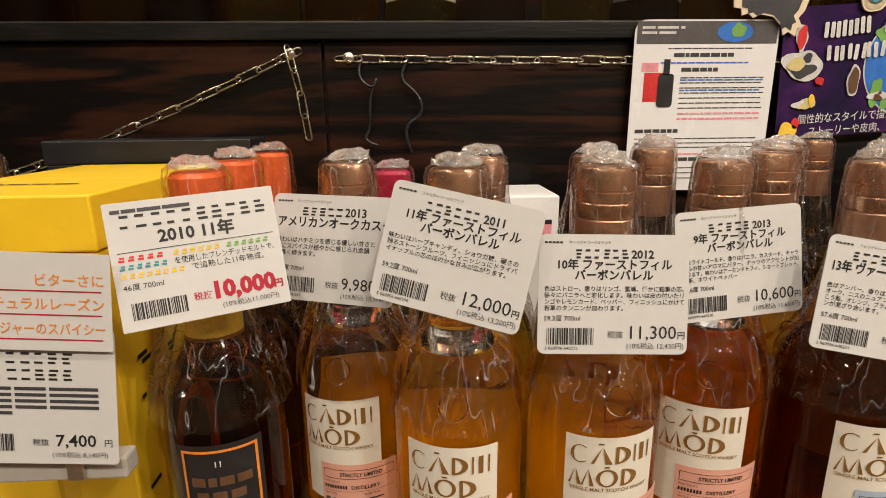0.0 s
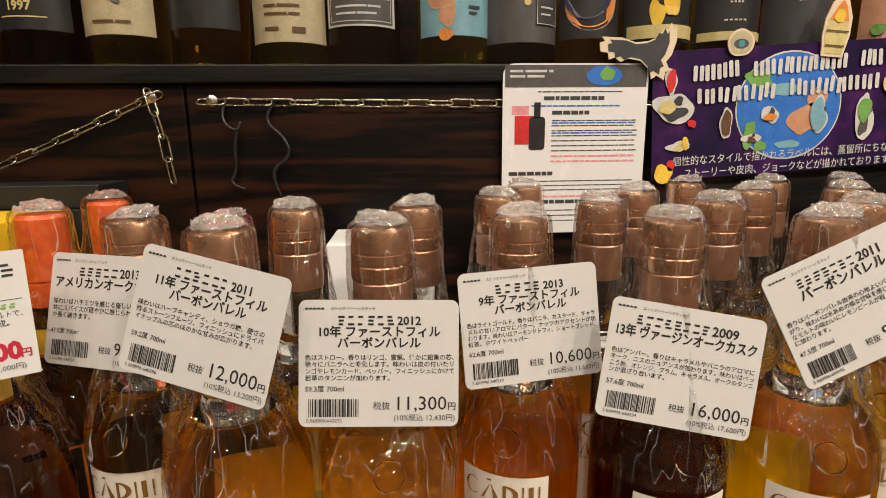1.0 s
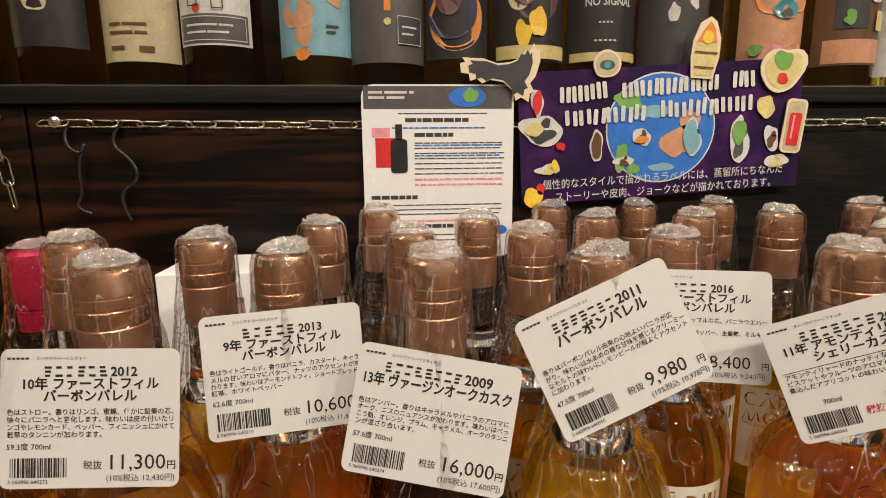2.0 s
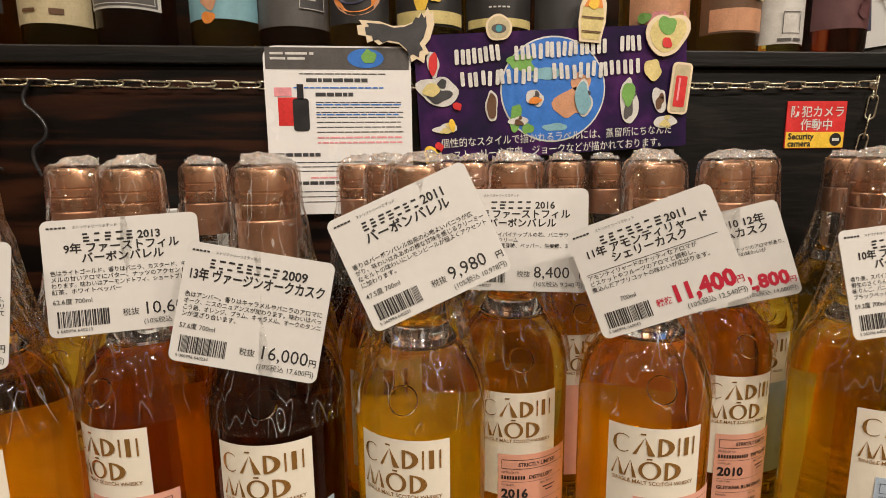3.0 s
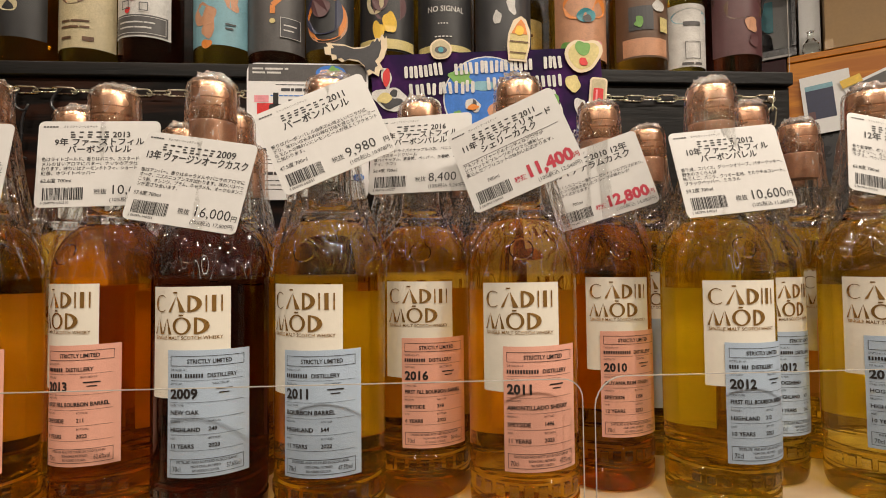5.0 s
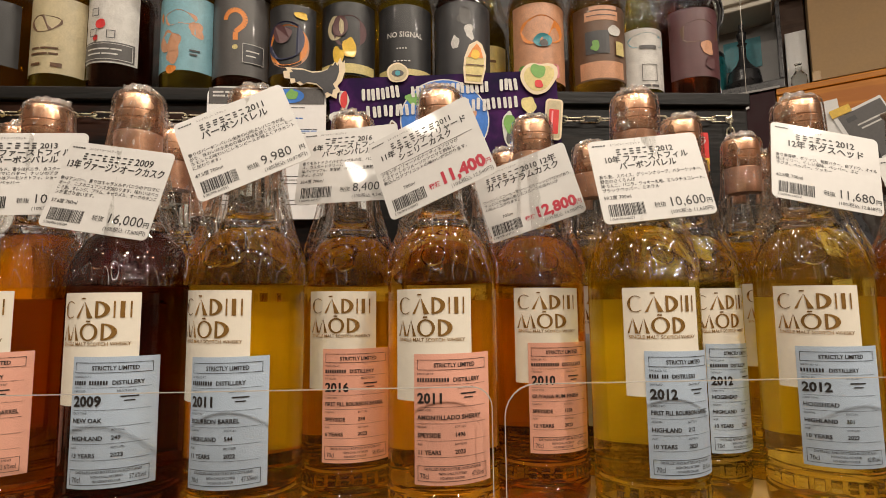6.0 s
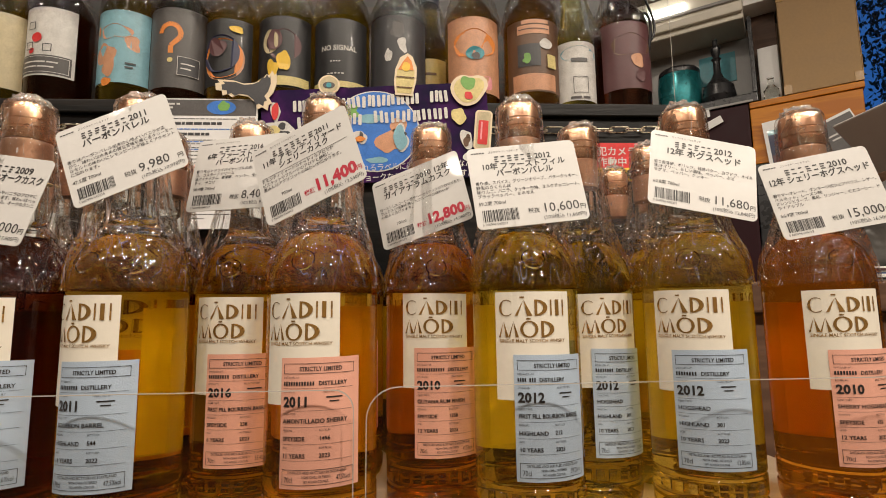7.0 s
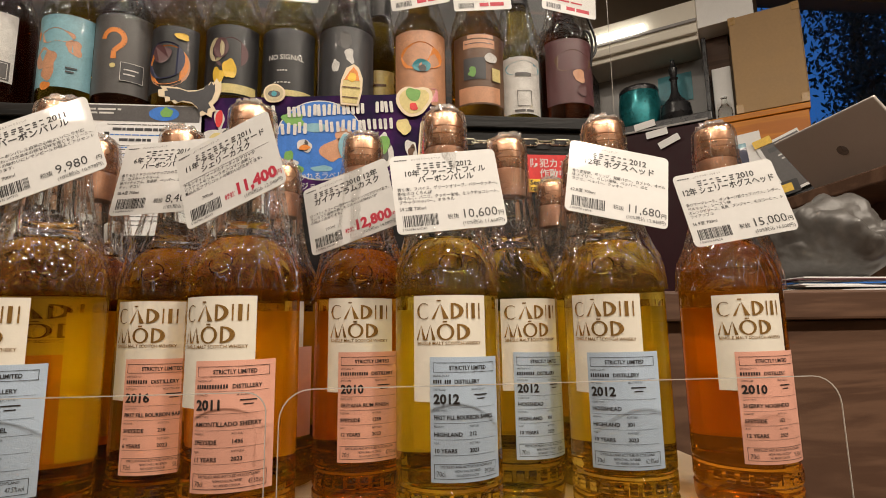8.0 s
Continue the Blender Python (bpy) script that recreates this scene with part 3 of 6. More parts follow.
def patch(name, a0, a1, z0, z1, r, material, slope=0.0, middle=0.0):
    """A paper label bent round the bottle between two angles (degrees), slanting by slope."""
    n = 14
    vs, fs = [], []
    for i in range(n + 1):
        a = a0 + (a1 - a0) * i / n
        t, dz = radians(a), slope * r * radians(a - middle)
        vs += [(r * math.sin(t), -r * math.cos(t), z0 + dz), (r * math.sin(t), -r * math.cos(t), z1 + dz)]
    fs = [(2 * i, 2 * i + 2, 2 * i + 3, 2 * i + 1) for i in range(n)]
    return mesh(name, vs, fs, material, True)


RL = R + 0.0005
ME_BACK = patch("back_label", 147, 213, 0.050, 0.1530, RL, M_CREAM)
CASK_MID = 9.5
M_SECOND = {"blue": M_BLUE, "pink": M_PINK}


def letter_bars(p, x, z, h, words, fit):
    """A small plain bar for each letter of a name, word by word."""
    total = sum(words) + len(words) - 1
    step = fit / total
    for n in words:
        for _ in range(n):
            p.bar(x, z, step * 0.62, h)
            x += step
        x += step
    return x


def gold_blocks():
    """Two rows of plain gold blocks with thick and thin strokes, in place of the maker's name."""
    p = Print()
    x0 = radians(-42) * RL

    def ring(cx, cz, r, ry, k):
        n = 22
        for i in range(n):
            a, b = 2 * math.pi * i / n, 2 * math.pi * (i + 1) / n
            p.poly([(cx + r * math.cos(a), cz + ry * math.sin(a)), (cx + r * math.cos(b), cz + ry * math.sin(b)), (cx + k * r * math.cos(b), cz + 0.84 * ry * math.sin(b)), (cx + k * r * math.cos(a), cz + 0.84 * ry * math.sin(a))])

    def peak(x, z, w, h):
        p.poly([(x, z), (x + w * 0.16, z), (x + w * 0.5, z + h)])
        p.poly([(x + w * 0.5, z + h), (x + w * 0.66, z), (x + w * 0.96, z)])

    def stems(x, z, w, h):
        p.bar(x, z, 0.0010, h)
        p.bar(x + w * 0.36, z, 0.0026, h)
        p.bar(x + w - 0.0010, z, 0.0010, h)

    def crescent(cx, cz, r, ry):
        n = 20
        ang = [radians(48 + 264 * i / n) for i in range(n + 1)]
        for a, b in zip(ang, ang[1:]):
            ka, kb = (1 - 0.36 * max(0.12, -math.cos(c)) for c in (a, b))
            p.poly([(cx + r * math.cos(a), cz + ry * math.sin(a)), (cx + r * math.cos(b), cz + ry * math.sin(b)), (cx + kb * r * math.cos(b), cz + 0.90 * ry * math.sin(b)), (cx + ka * r * math.cos(a), cz + 0.90 * ry * math.sin(a))])

    def flag(x, z, w, h):
        n = 12
        for i in range(n):
            a, b = math.pi * i / n, math.pi * (i + 1) / n
            p.poly([(x + 0.1 * w + k * w * math.sin(c), z + h / 2 + (h / 2 - 0.0010 * (k < 0.8)) * math.cos(c)) for k, c in ((0.85, a), (0.85, b), (0.52, b), (0.52, a))])
        p.bar(x, z, 0.0018, h)

    h = 0.0102
    crescent(x0 + 0.0050, 0.1448 + h / 2, 0.0050, h / 2 + 0.0002)
    peak(x0 + 0.0105, 0.1448, 0.0118, h)
    flag(x0 + 0.0233, 0.1448, 0.0090, h)
    stems(x0 + 0.0338, 0.1448, 0.0100, h)
    peak(x0 - 0.0006, 0.1312, 0.0072, h)
    peak(x0 + 0.0060, 0.1312, 0.0072, h)
    ring(x0 + 0.0196, 0.1312 + h / 2, 0.0058, h / 2 + 0.0002, 0.66)
    flag(x0 + 0.0272, 0.1312, 0.0095, h)
    p.bar(x0 + 0.0140, 0.1562, 0.0028, 0.0009)
    p.bar(x0 + 0.0178, 0.1424, 0.0028, 0.0009)
    return p


GOLD_PRINT = gold_blocks()
SMALL_PRINT = Print()
SMALL_PRINT.text("SINGLE MALT SCOTCH WHISKY", radians(-42) * RL, 0.1280, 0.0031, 0.01, fit=0.044)


def cask_print(year, cask, region, years, bottled, letters, vol, slope):
    """The cask label's printing; the distillery's name as a plain bar for each letter."""
    p = Print()
    xl = radians(-25.5) * RL
    put = lambda body, x, z, size, bold=0.0, fit=0.0: p.text(body, xl + x, z, size, bold, fit=fit)
    p.border(xl, 0.1100, 0.0445, 0.0062, 0.0003)
    put("STRICTLY LIMITED", 0.0105, 0.1117, 0.0036, 0.02, 0.026)
    put("DISTILLED AT:", 0, 0.1072, 0.0017)
    x = letter_bars(p, xl, 0.1030, 0.0024, letters, 0.0017 * sum(letters))
    p.text("DISTILLERY", x + 0.0002, 0.1030, 0.0035, 0.02, fit=0.0175)
    put("DISTILLED:", 0, 0.0987, 0.0017)
    put("SELECTED BY:", 0.025, 0.0987, 0.0017)
    p.bar(xl + 0.027, 0.0954, 0.010, 0.0008)
    p.bar(xl + 0.029, 0.0930, 0.006, 0.0007)
    put(year, 0, 0.0905, 0.0084, 0.035)
    put("CASK TYPE:", 0, 0.0858, 0.0017)
    put(cask, 0, 0.0808, 0.0037, 0.02, 0.042)
    put("REGION:", 0, 0.0760, 0.0017)
    put("BOTTLES:", 0.023, 0.0760, 0.0017)
    put(region, 0, 0.0705, 0.0036, 0.02)
    put(bottled[0], 0.023, 0.0708, 0.0034, 0.02)
    put("AGE:", 0, 0.0658, 0.0017)
    put("BOTTLED:", 0.023, 0.0658, 0.0017)
    put(years, 0, 0.0606, 0.0036, 0.02)
    put(bottled[1], 0.023, 0.0608, 0.0034, 0.02)
    for z in (0.1012, 0.0880, 0.0784, 0.0684, 0.0590):
        p.bar(xl, z, 0.044, 0.00018)
    p.border(xl, 0.0450, 0.0445, 0.0090, 0.0003)
    put("DISTILLED AND BOTTLED IN SCOTLAND", 0.0040, 0.0516, 0.0021, 0.01, 0.036)
    put("NON-CHILL FILTERED", 0.0130, 0.0490, 0.0020, 0.01, 0.017)
    put("NO ADDED COLOUR", 0.0140, 0.0464, 0.0020, 0.01, 0.015)
    put("70cl", 0.0015, 0.0466, 0.0044, 0.0, 0.0052)
    put(vol, 0.0335, 0.0470, 0.0042, 0.0, 0.0090)
    return p.round("cask_lettering", M_INK, RL + 0.0009, 0.0, slope, CASK_MID)


def emboss_mesh():
    """A band of low raised blocks moulded round the heel of the bottle."""
    vs, fs = [], []
    for i in range(9):
        a0 = radians(-62 + 14 * i)
        a1 = a0 + radians(9.5)
        k = len(vs)
        for r in (R - 0.0002, R + 0.0007):
            q = 0.0 if r < R else 0.012
            for a, z in ((a0 + q, 0.0225 + q * 0.05), (a1 - q, 0.0225 + q * 0.05), (a1 - q, 0.0305 - q * 0.05), (a0 + q, 0.0305 - q * 0.05)):
                vs.append((r * math.sin(a), -r * math.cos(a), z))
        fs += [(k + 4, k + 5, k + 6, k + 7)] + [(k + j, k + (j + 1) % 4, k + 4 + (j + 1) % 4, k + 4 + j) for j in range(4)]
    return mesh("embossed_band", vs, fs, M_GLASS)


EMBOSS = emboss_mesh()
SEAL = lathe_mesh("shoulder_seal", [(0.0070, 0.0), (0.0074, 0.0009), (0.0078, 0.0)], M_GLASS, 28, False)
BAND = lathe_mesh("rubber_band", [(0.0160, -0.0008), (0.0168, 0.0), (0.0160, 0.0008), (0.0154, 0.0), (0.0160, -0.0008)], M_RUBBER, 30, False)


def bottle(x, y, spirit, second, turn, label, seed, cask=None, rubber=False, fit=None):
    """fit: turn of the cask label, then shifts and slopes of the two labels."""
    b = thing("whisky_bottle", x, y, TOP + 0.0006, label, "bottle", "wrapped whisky bottles on the board")
    part("body", ME_BODY[spirit], None, b, "glass body full of spirit")
    part("neck", ME_NECK, None, b)
    part("sleeve", ME_SLEEVE, None, b)
    part("cap", ME_CAP, None, b, "ribbed copper coloured cap")
    turn2, up, up2, slope, slope2 = fit or (turn, 0.0, 0.0, 0.0, 0.02)
    rz, rz2 = pose(0, 0, up, 0, 0, turn), pose(0, 0, up2, 0, 0, turn2)
    f = part("front_label", patch("front_label", -46.3, 32.4, 0.0920, 0.1602, RL, M_CREAM, slope), None, b, "cream paper label", rz)
    part("gold_lettering", GOLD_PRINT.round("gold_lettering", M_GOLD, RL + 0.0004, 0.0, slope), None, f, "gold printed blocks")
    part("small_lettering", SMALL_PRINT.round("small_lettering", M_GOLD, RL + 0.0004, 0.0, slope), None, f)
    part("back_label", ME_BACK, None, b, "cream paper back label", rz)
    s = part("cask_label", patch("cask_label", -28.4, 48.1, 0.0427, 0.1196, RL + 0.0005, M_SECOND[second], slope2, CASK_MID), None, b, second + " paper cask label", rz2)
    if cask:
        part("cask_lettering", cask_print(*cask, slope2), None, s)
    part("shoulder_seal", SEAL, None, b, "", pose(0, 0, 0, 0, 0, turn - 5) @ pose(0, -0.0350, 0.1765, 62))
    part("embossed_band", EMBOSS, None, b, "", pose(0, 0, 0, 0, 0, turn))
    w, k = WRAPS[seed % len(WRAPS)]
    rw = pose(0, 0, 0, 0, 0, 67 * seed)
    part("plastic_wrap", w, None, b, "clear crinkled plastic wrap", rw)
    part("wrap_knot", k, None, b, "", rw)
    if rubber:
        part("rubber_band", BAND, None, b, "", pose(0, 0, 0.238, 6, 4, 0))
    return b


# ---- price tags ----
TAG_W, TAG_H = 0.0760, 0.0605
CARD = slab("card", outline_rr(TAG_W, TAG_H, 0.0038), -0.0002, 0.0002, M_CARD)
CARD_SQUARE = slab("card", outline_rr(TAG_W, TAG_H, 0.0006, 2), -0.0002, 0.0002, M_CARD)


def barcode(p, x, z, w, h, seed):
    rnd = random.Random(seed)
    t = 0.0
    while t < w:
        a = rnd.choice((0.0003, 0.0003, 0.0006, 0.0009))
        p.bar(x + t, z, a, h)
        t += a + rnd.choice((0.0003, 0.0003, 0.0006))


def tag(b, where, lean, titles, blurb, strength, price, taxed, code, red=False, square=False, rule=False):
    """A printed price card banded to a bottle. titles: lines of (name blocks' width, words)."""
    yaw, pit, rol = (radians(a) for a in lean)
    m = Matrix.Translation(Vector(where) - b.matrix_world.translation) @ Matrix.Rotation(yaw, 4, "Z") @ Matrix.Rotation(-pit, 4, "X") @ Matrix.Rotation(-rol, 4, "Y")
    t = part("price_tag", CARD_SQUARE if square else CARD, None, b, "white printed price card", m)
    ink, soft = Print(), Print()
    L, U = -TAG_W / 2, TAG_H / 2
    word_bars(ink, L + 0.0030, U - 0.0045, 0.0009, (0.0014, 0.0014, 0.0014, 0.0014, 0.0014), 0.0005)
    ink.text("ストリクトリーリミテッド", L + 0.0150, U - 0.0047, 0.0019, fit=0.021)
    z = U - 0.0118
    for w, words in titles:
        vs, fs = text2d(words, 0.0057 if len(titles) > 2 else 0.0066, 0.022)
        tw = (vs[:, 0].max() if len(vs) else 0) + (w + 0.0006 if w else 0)
        k = min(1.0, 0.070 / tw)
        x = -tw * k / 2
        if w:
            stroke_cells(ink, x, z - 0.0002, w * k, 0.0045, max(1, round(w / 0.0048)), 0.00095, code)
            x += w * k + 0.0006
        if len(vs):
            ink.put(vs * np.array([k, 1]), fs, x, z)
        z -= 0.0053 if len(titles) > 2 else 0.0064
    if rule:
        ink.bar(L + 0.003, z + 0.0022, TAG_W - 0.008, 0.0003)
    z = U - (0.0284 if len(titles) > 2 else 0.0275)
    size = 0.0030 if len(blurb) > 3 or max(map(len, blurb)) > 20 else 0.0034
    for line in blurb:
        ink.text(line, L + 0.0030, z, size, 0.008, fit=0.0705)
        z -= size * 1.09
    ink.text(strength, L + 0.0030 + (0.012 if red else 0), -U + 0.0170, 0.0034, 0.004, fit=0.024)
    barcode(ink, L + 0.0046, -U + 0.0048, 0.0240, 0.0085, len(price) * 31 + code)
    ink.text("5 060996 " + str(code), L + 0.0036, -U + 0.0022, 0.0024, fit=0.0255)
    num = Print() if red else ink
    num.text("税抜", L + 0.0352 - (0.004 if red else 0), -U + 0.0085, 0.0041, 0.020 if red else 0.0)
    num.text(price, L + (0.0395 if red else 0.0450), -U + 0.0080, 0.0118 if red else 0.0094, 0.045 if red else 0.0, fit=0.0300 if red else 0.0255)
    num.text("円", L + 0.0707, -U + 0.0082, 0.0042, 0.01)
    soft.text("(10%税込 " + taxed + "円)", L + 0.0450, -U + 0.0030, 0.0036, 0.0, fit=0.0290)
    part("lettering", ink.flat("lettering", M_INK, -0.00045), None, t)
    part("fine_print", soft.flat("fine_print", M_GREYINK, -0.00045), None, t)
    if red:
        part("red_price", num.flat("red_price", M_RED, -0.00045), None, t, "bold red printed price")
    return t


FFB, BB = "ファーストフィル", "バーボンバレル"
b_c = bottle(-0.0332, 0.3254, "amber", "pink", -8.3, "wrapped amber whisky bottle with a tilted price card", 1, ("2013", "AMERICAN OAK", "SPEYSIDE", "9 YEARS", ("240", "2023"), (9,), "47.5%vol"), fit=(-6.1, -0.0011, -0.0027, 0.046, 0.023))
tag(b_c, (-0.0415, 0.3017, 1.1773), (-17.7, 14.8, -0.7), [(0.026, "2013"), (0, "アメリカンオークカスク")], ["味わいはハチミツを感じる優しい甘さと", "共にスパイスが穏やかに感じられ余韻", "が長く続きます。"], "47.5度 700ml", "9,980", "10,978", 640524)
b_d = bottle(0.0276, 0.2829, "amber", "pink", -3.2, "wrapped amber whisky bottle with a slanting price card", 2, ("2011", "FIRST FILL BOURBON BARREL", "SPEYSIDE", "11 YEARS", ("232", "2023"), (10,), "59.2%vol"), fit=(-0.9, -0.0059, -0.0027, -0.002, 0.023))
tag(b_d, (0.0247, 0.2580, 1.1834), (-13.9, 13.6, -11.5), [(0.029, "2011"), (0, "11年 " + FFB), (0, BB)], ["味わいはハーブキャンディ、ショウガ糖、硬さの", "残るストーンフルーツ、フィニッシュにドライパ", "イナップルの芯のほのかな甘みが広がります。"], "59.2度 700ml", "12,000", "13,200", 640296)
b_e = bottle(0.1062, 0.2826, "amber", "pink", 7.4, "wrapped golden amber whisky bottle with a level price card", 3, ("2012", "FIRST FILL BOURBON BARREL", "SPEYSIDE", "10 YEARS", ("228", "2023"), (11,), "59.3%vol"), fit=(9.7, -0.0032, -0.0027, 0.021, 0.023))
tag(b_e, (0.1043, 0.2573, 1.1613), (-2.1, 11.2, -1.3), [(0.028, "2012"), (0, "10年 " + FFB), (0, BB)], ["色はストロー。香りはリンゴ、蜜蝋、僅かに鉛筆の芯、", "徐々にバニラへと変化します。味わいは皮の付いたリ", "ンゴやレモンカード、ペッパー、フィニッシュにかけて", "若草のタンニンが加わります。"], "59.3度 700ml", "11,300", "12,430", 640272)
b_f = bottle(0.1817, 0.3042, "russet", "pink", -16.6, "wrapped reddish amber whisky bottle with a price card", 4, ("2013", "FIRST FILL BOURBON BARREL", "SPEYSIDE", "9 YEARS", ("211", "2023"), (8,), "62.6%vol"), fit=(-12.6, -0.0027, -0.0014, 0.002, 0.033))
tag(b_f, (0.1837, 0.2812, 1.1692), (5.9, 9.5, 2.4), [(0.026, "2013"), (0, "9年 " + FFB), (0, BB)], ["色はライトゴールド。香りはバニラ、カスタード、キャラ", "メルの甘いアロマにバター、ナッツのアクセントが加", "わります。味わいはアーモンドトフィ、ショートブレッド、", "紅茶、ホワイトペッパー"], "62.6度 700ml", "10,600", "11,660", 640210)
b_g = bottle(0.2580, 0.2827, "dark", "blue", 3.8, "wrapped very dark brown whisky bottle with a slanting price card", 5, ("2009", "NEW OAK", "HIGHLAND", "13 YEARS", ("249", "2023"), (5, 7), "57.6%vol"), True, fit=(7.1, -0.0048, -0.0031, 0.002, -0.012))
tag(b_g, (0.2534, 0.2565, 1.1527), (-7.4, 12.0, -9.5), [(0.037, "2009"), (0, "13年 ヴァージンオークカスク")], ["色はアンバー。香りはキャラメルやバニラのアロマに", "オーク、ニスのニュアンスが加わります。味わいはべっ", "こう飴、オレンジ、プラム、キャラメル、オークのタンニ", "ンが混ざり合います。"], "57.6度 700ml", "16,000", "17,600", 640234)
b_h = bottle(0.3385, 0.2763, "gold", "blue", -12.8, "wrapped yellow gold whisky bottle with a tilted price card", 6, ("2011", "BOURBON BARREL", "HIGHLAND", "11 YEARS", ("544", "2022"), (9,), "47.5%vol"), fit=(-10.6, -0.0041, -0.0037, -0.012, 0.013))
tag(b_h, (0.3381, 0.2540, 1.1840), (-3.4, 10.7, 24.1), [(0.032, "2011"), (0, BB)], ["香りはバーボンバレル由来の心地よいバニラが広", "がり、味わいは水あめの様な甘味を感じるクリーミー", "なモルトの味わいにレモンピールが程よくアクセント", "に加わります。"], "47.5度 700ml", "9,980", "10,978", 640555)
b_i = bottle(0.4021, 0.3245, "amber", "pink", 2.0, "wrapped amber whisky bottle set back between two others", 7, ("2016", "FIRST FILL BOURBON BARREL", "SPEYSIDE", "6 YEARS", ("238", "2023"), (9,), "58.4%vol"), fit=(4.1, -0.0044, -0.0038, -0.008, -0.004))
tag(b_i, (0.4008, 0.2946, 1.1796), (-16.4, 12.7, 0.4), [(0.026, "2016"), (0, "6年 " + FFB), (0, BB)], ["香りモルトドライパイナップルの芯、バニラウエハー", "ス、カスタードクリーム", "味パイナップル、麦芽糖、ペッパー、生姜糖、ミルキー", "ティ、チコリ"], "58.4度 700ml", "8,400", "9,240", 640227)
b_j = bottle(0.4695, 0.2726, "amber", "pink", -6.9, "wrapped deep amber whisky bottle with a red priced card", 8, ("2011", "AMONTILLADO SHERRY", "SPEYSIDE", "11 YEARS", ("1496", "2023"), (12,), "47.5%vol"), fit=(-2.3, -0.0045, -0.0034, 0.007, 0.014))
tag(b_j, (0.4608, 0.2500, 1.1724), (-21.9, 9.3, 22.1), [(0.034, "2011"), (0, "11年 アモンティリャード"), (0, "シェリーカスク")], ["アモンティリャードのナッティなアロマが", "ビスケットやフルーツのアロマと調和し、", "煮込んだアプリコットの味わいが広がります。"], "700ml", "11,400", "12,540", 640043, True, False, True)
b_k = bottle(0.5471, 0.3280, "russet", "pink", 7.5, "wrapped reddish amber whisky bottle with a red priced card", 9, ("2010", "GUYANA RUM FINISH", "SPEYSIDE", "12 YEARS", ("1358", "2023"), (12,), "47.5%vol"), fit=(4.7, -0.0032, -0.0020, -0.013, -0.003))
tag(b_k, (0.5374, 0.3079, 1.1611), (-24.9, 10.2, 16.5), [(0.029, "2010 12年"), (0, "ガイアナラムカスク")], ["ローストしたコーヒー豆やヘーゼルナッツのアロマがあり、", "ラムカスク由来の熟したフルーツの味わいが", "心地よく広がります。"], "700ml", "12,800", "14,080", 640159, True)
b_l = bottle(0.6102, 0.2750, "pale", "blue", 3.6, "wrapped pale gold whisky bottle with a price card", 10, ("2012", "FIRST FILL BOURBON BARREL", "HIGHLAND", "10 YEARS", ("212", "2023"), (4, 3), "59.2%vol"), True, fit=(4.0, -0.0050, -0.0045, -0.001, -0.012))
tag(b_l, (0.6092, 0.2502, 1.1598), (-1.8, 12.2, 5.9), [(0.028, "2012"), (0, "10年 " + FFB), (0, BB)], ["香り:麦、スパイス、グリーンオリーブ、バタークッキー、", "野生のさくらんぼ", "味:りんご、バニラ、クッキー生地、ミルクチョコレート、", "ブラックペッパー、ミネラル"], "59.2度 700ml", "10,600", "11,660", 640203)
b_m = bottle(0.6703, 0.3260, "pale", "blue", 19.1, "wrapped pale gold whisky bottle set back without a card", 11, ("2012", "HOGSHEAD", "HIGHLAND", "10 YEARS", ("301", "2023"), (8,), "62.8%vol"), fit=(14.6, -0.0046, -0.0048, 0.008, -0.024))
b_n = bottle(0.7385, 0.2816, "pale", "blue", -28.0, "wrapped pale gold whisky bottle with a slanting price card", 12, ("2012", "HOGSHEAD", "HIGHLAND", "10 YEARS", ("301", "2023"), (8,), "62.8%vol"), fit=(-27.1, -0.0044, -0.0038, -0.012, 0.016))
tag(b_n, (0.7367, 0.2563, 1.1682), (-0.7, 13.7, -12.0), [(0.028, "2012"), (0, "12年 ホグスヘッド")], ["香り麦芽糖、ポリッジ、発酵バター、白ブドウ、オイル", "味:オイリー、らしい潮味、ペッパー、ぶど", "ラグミ、ペッパー、クッキー"], "62.8度 700ml", "11,680", "12,848", 640241)
b_o = bottle(0.8371, 0.2879, "russet", "pink", -6.6, "wrapped deep amber whisky bottle at the display's end", 13, ("2010", "SHERRY HOGSHEAD", "SPEYSIDE", "12 YEARS", ("152", "2023"), (8,), "56.9%vol"), fit=(-5.9, -0.0050, -0.0054, 0.013, 0.014))
tag(b_o, (0.8308, 0.2622, 1.1565), (-13.1, 11.1, 9.3), [(0.030, "2010"), (0, "12年 シェリーホグスヘッド")], ["香りマーマレード、ダンネージ式ウェアハウス、レザー、", "ベルモット、レーズン味", "オレンジビターズ、黒煎、ジンジャー、モカコーヒー、ド", "ライアップル"], "56.9度 700ml", "15,000", "16,500", 640258)

BACK = [(0.050, 0.356, "gold"), (0.125, 0.356, "amber"), (0.187, 0.408, "gold"), (0.248, 0.360, "amber"), (0.300, 0.424, "dark"), (0.324, 0.352, "amber"), (0.390, 0.416, "gold"), (0.466, 0.412, "amber"), (0.542, 0.422, "gold"),
        (0.618, 0.396, "gold"), (0.752, 0.373, "pale"), (0.376, 0.491, "gold"), (0.456, 0.489, "amber"), (0.532, 0.4925, "gold"), (0.655, 0.468, "gold"), (0.750, 0.455, "pale"), (0.80, 0.428, "pale"), (0.225, 0.485, "amber")]
for i, (x, y, sp) in enumerate(BACK):
    bottle(x, y, sp, "pink" if i % 3 else "blue", 9 * (i % 4) - 14, "wrapped whisky bottle standing in the rows behind", i)


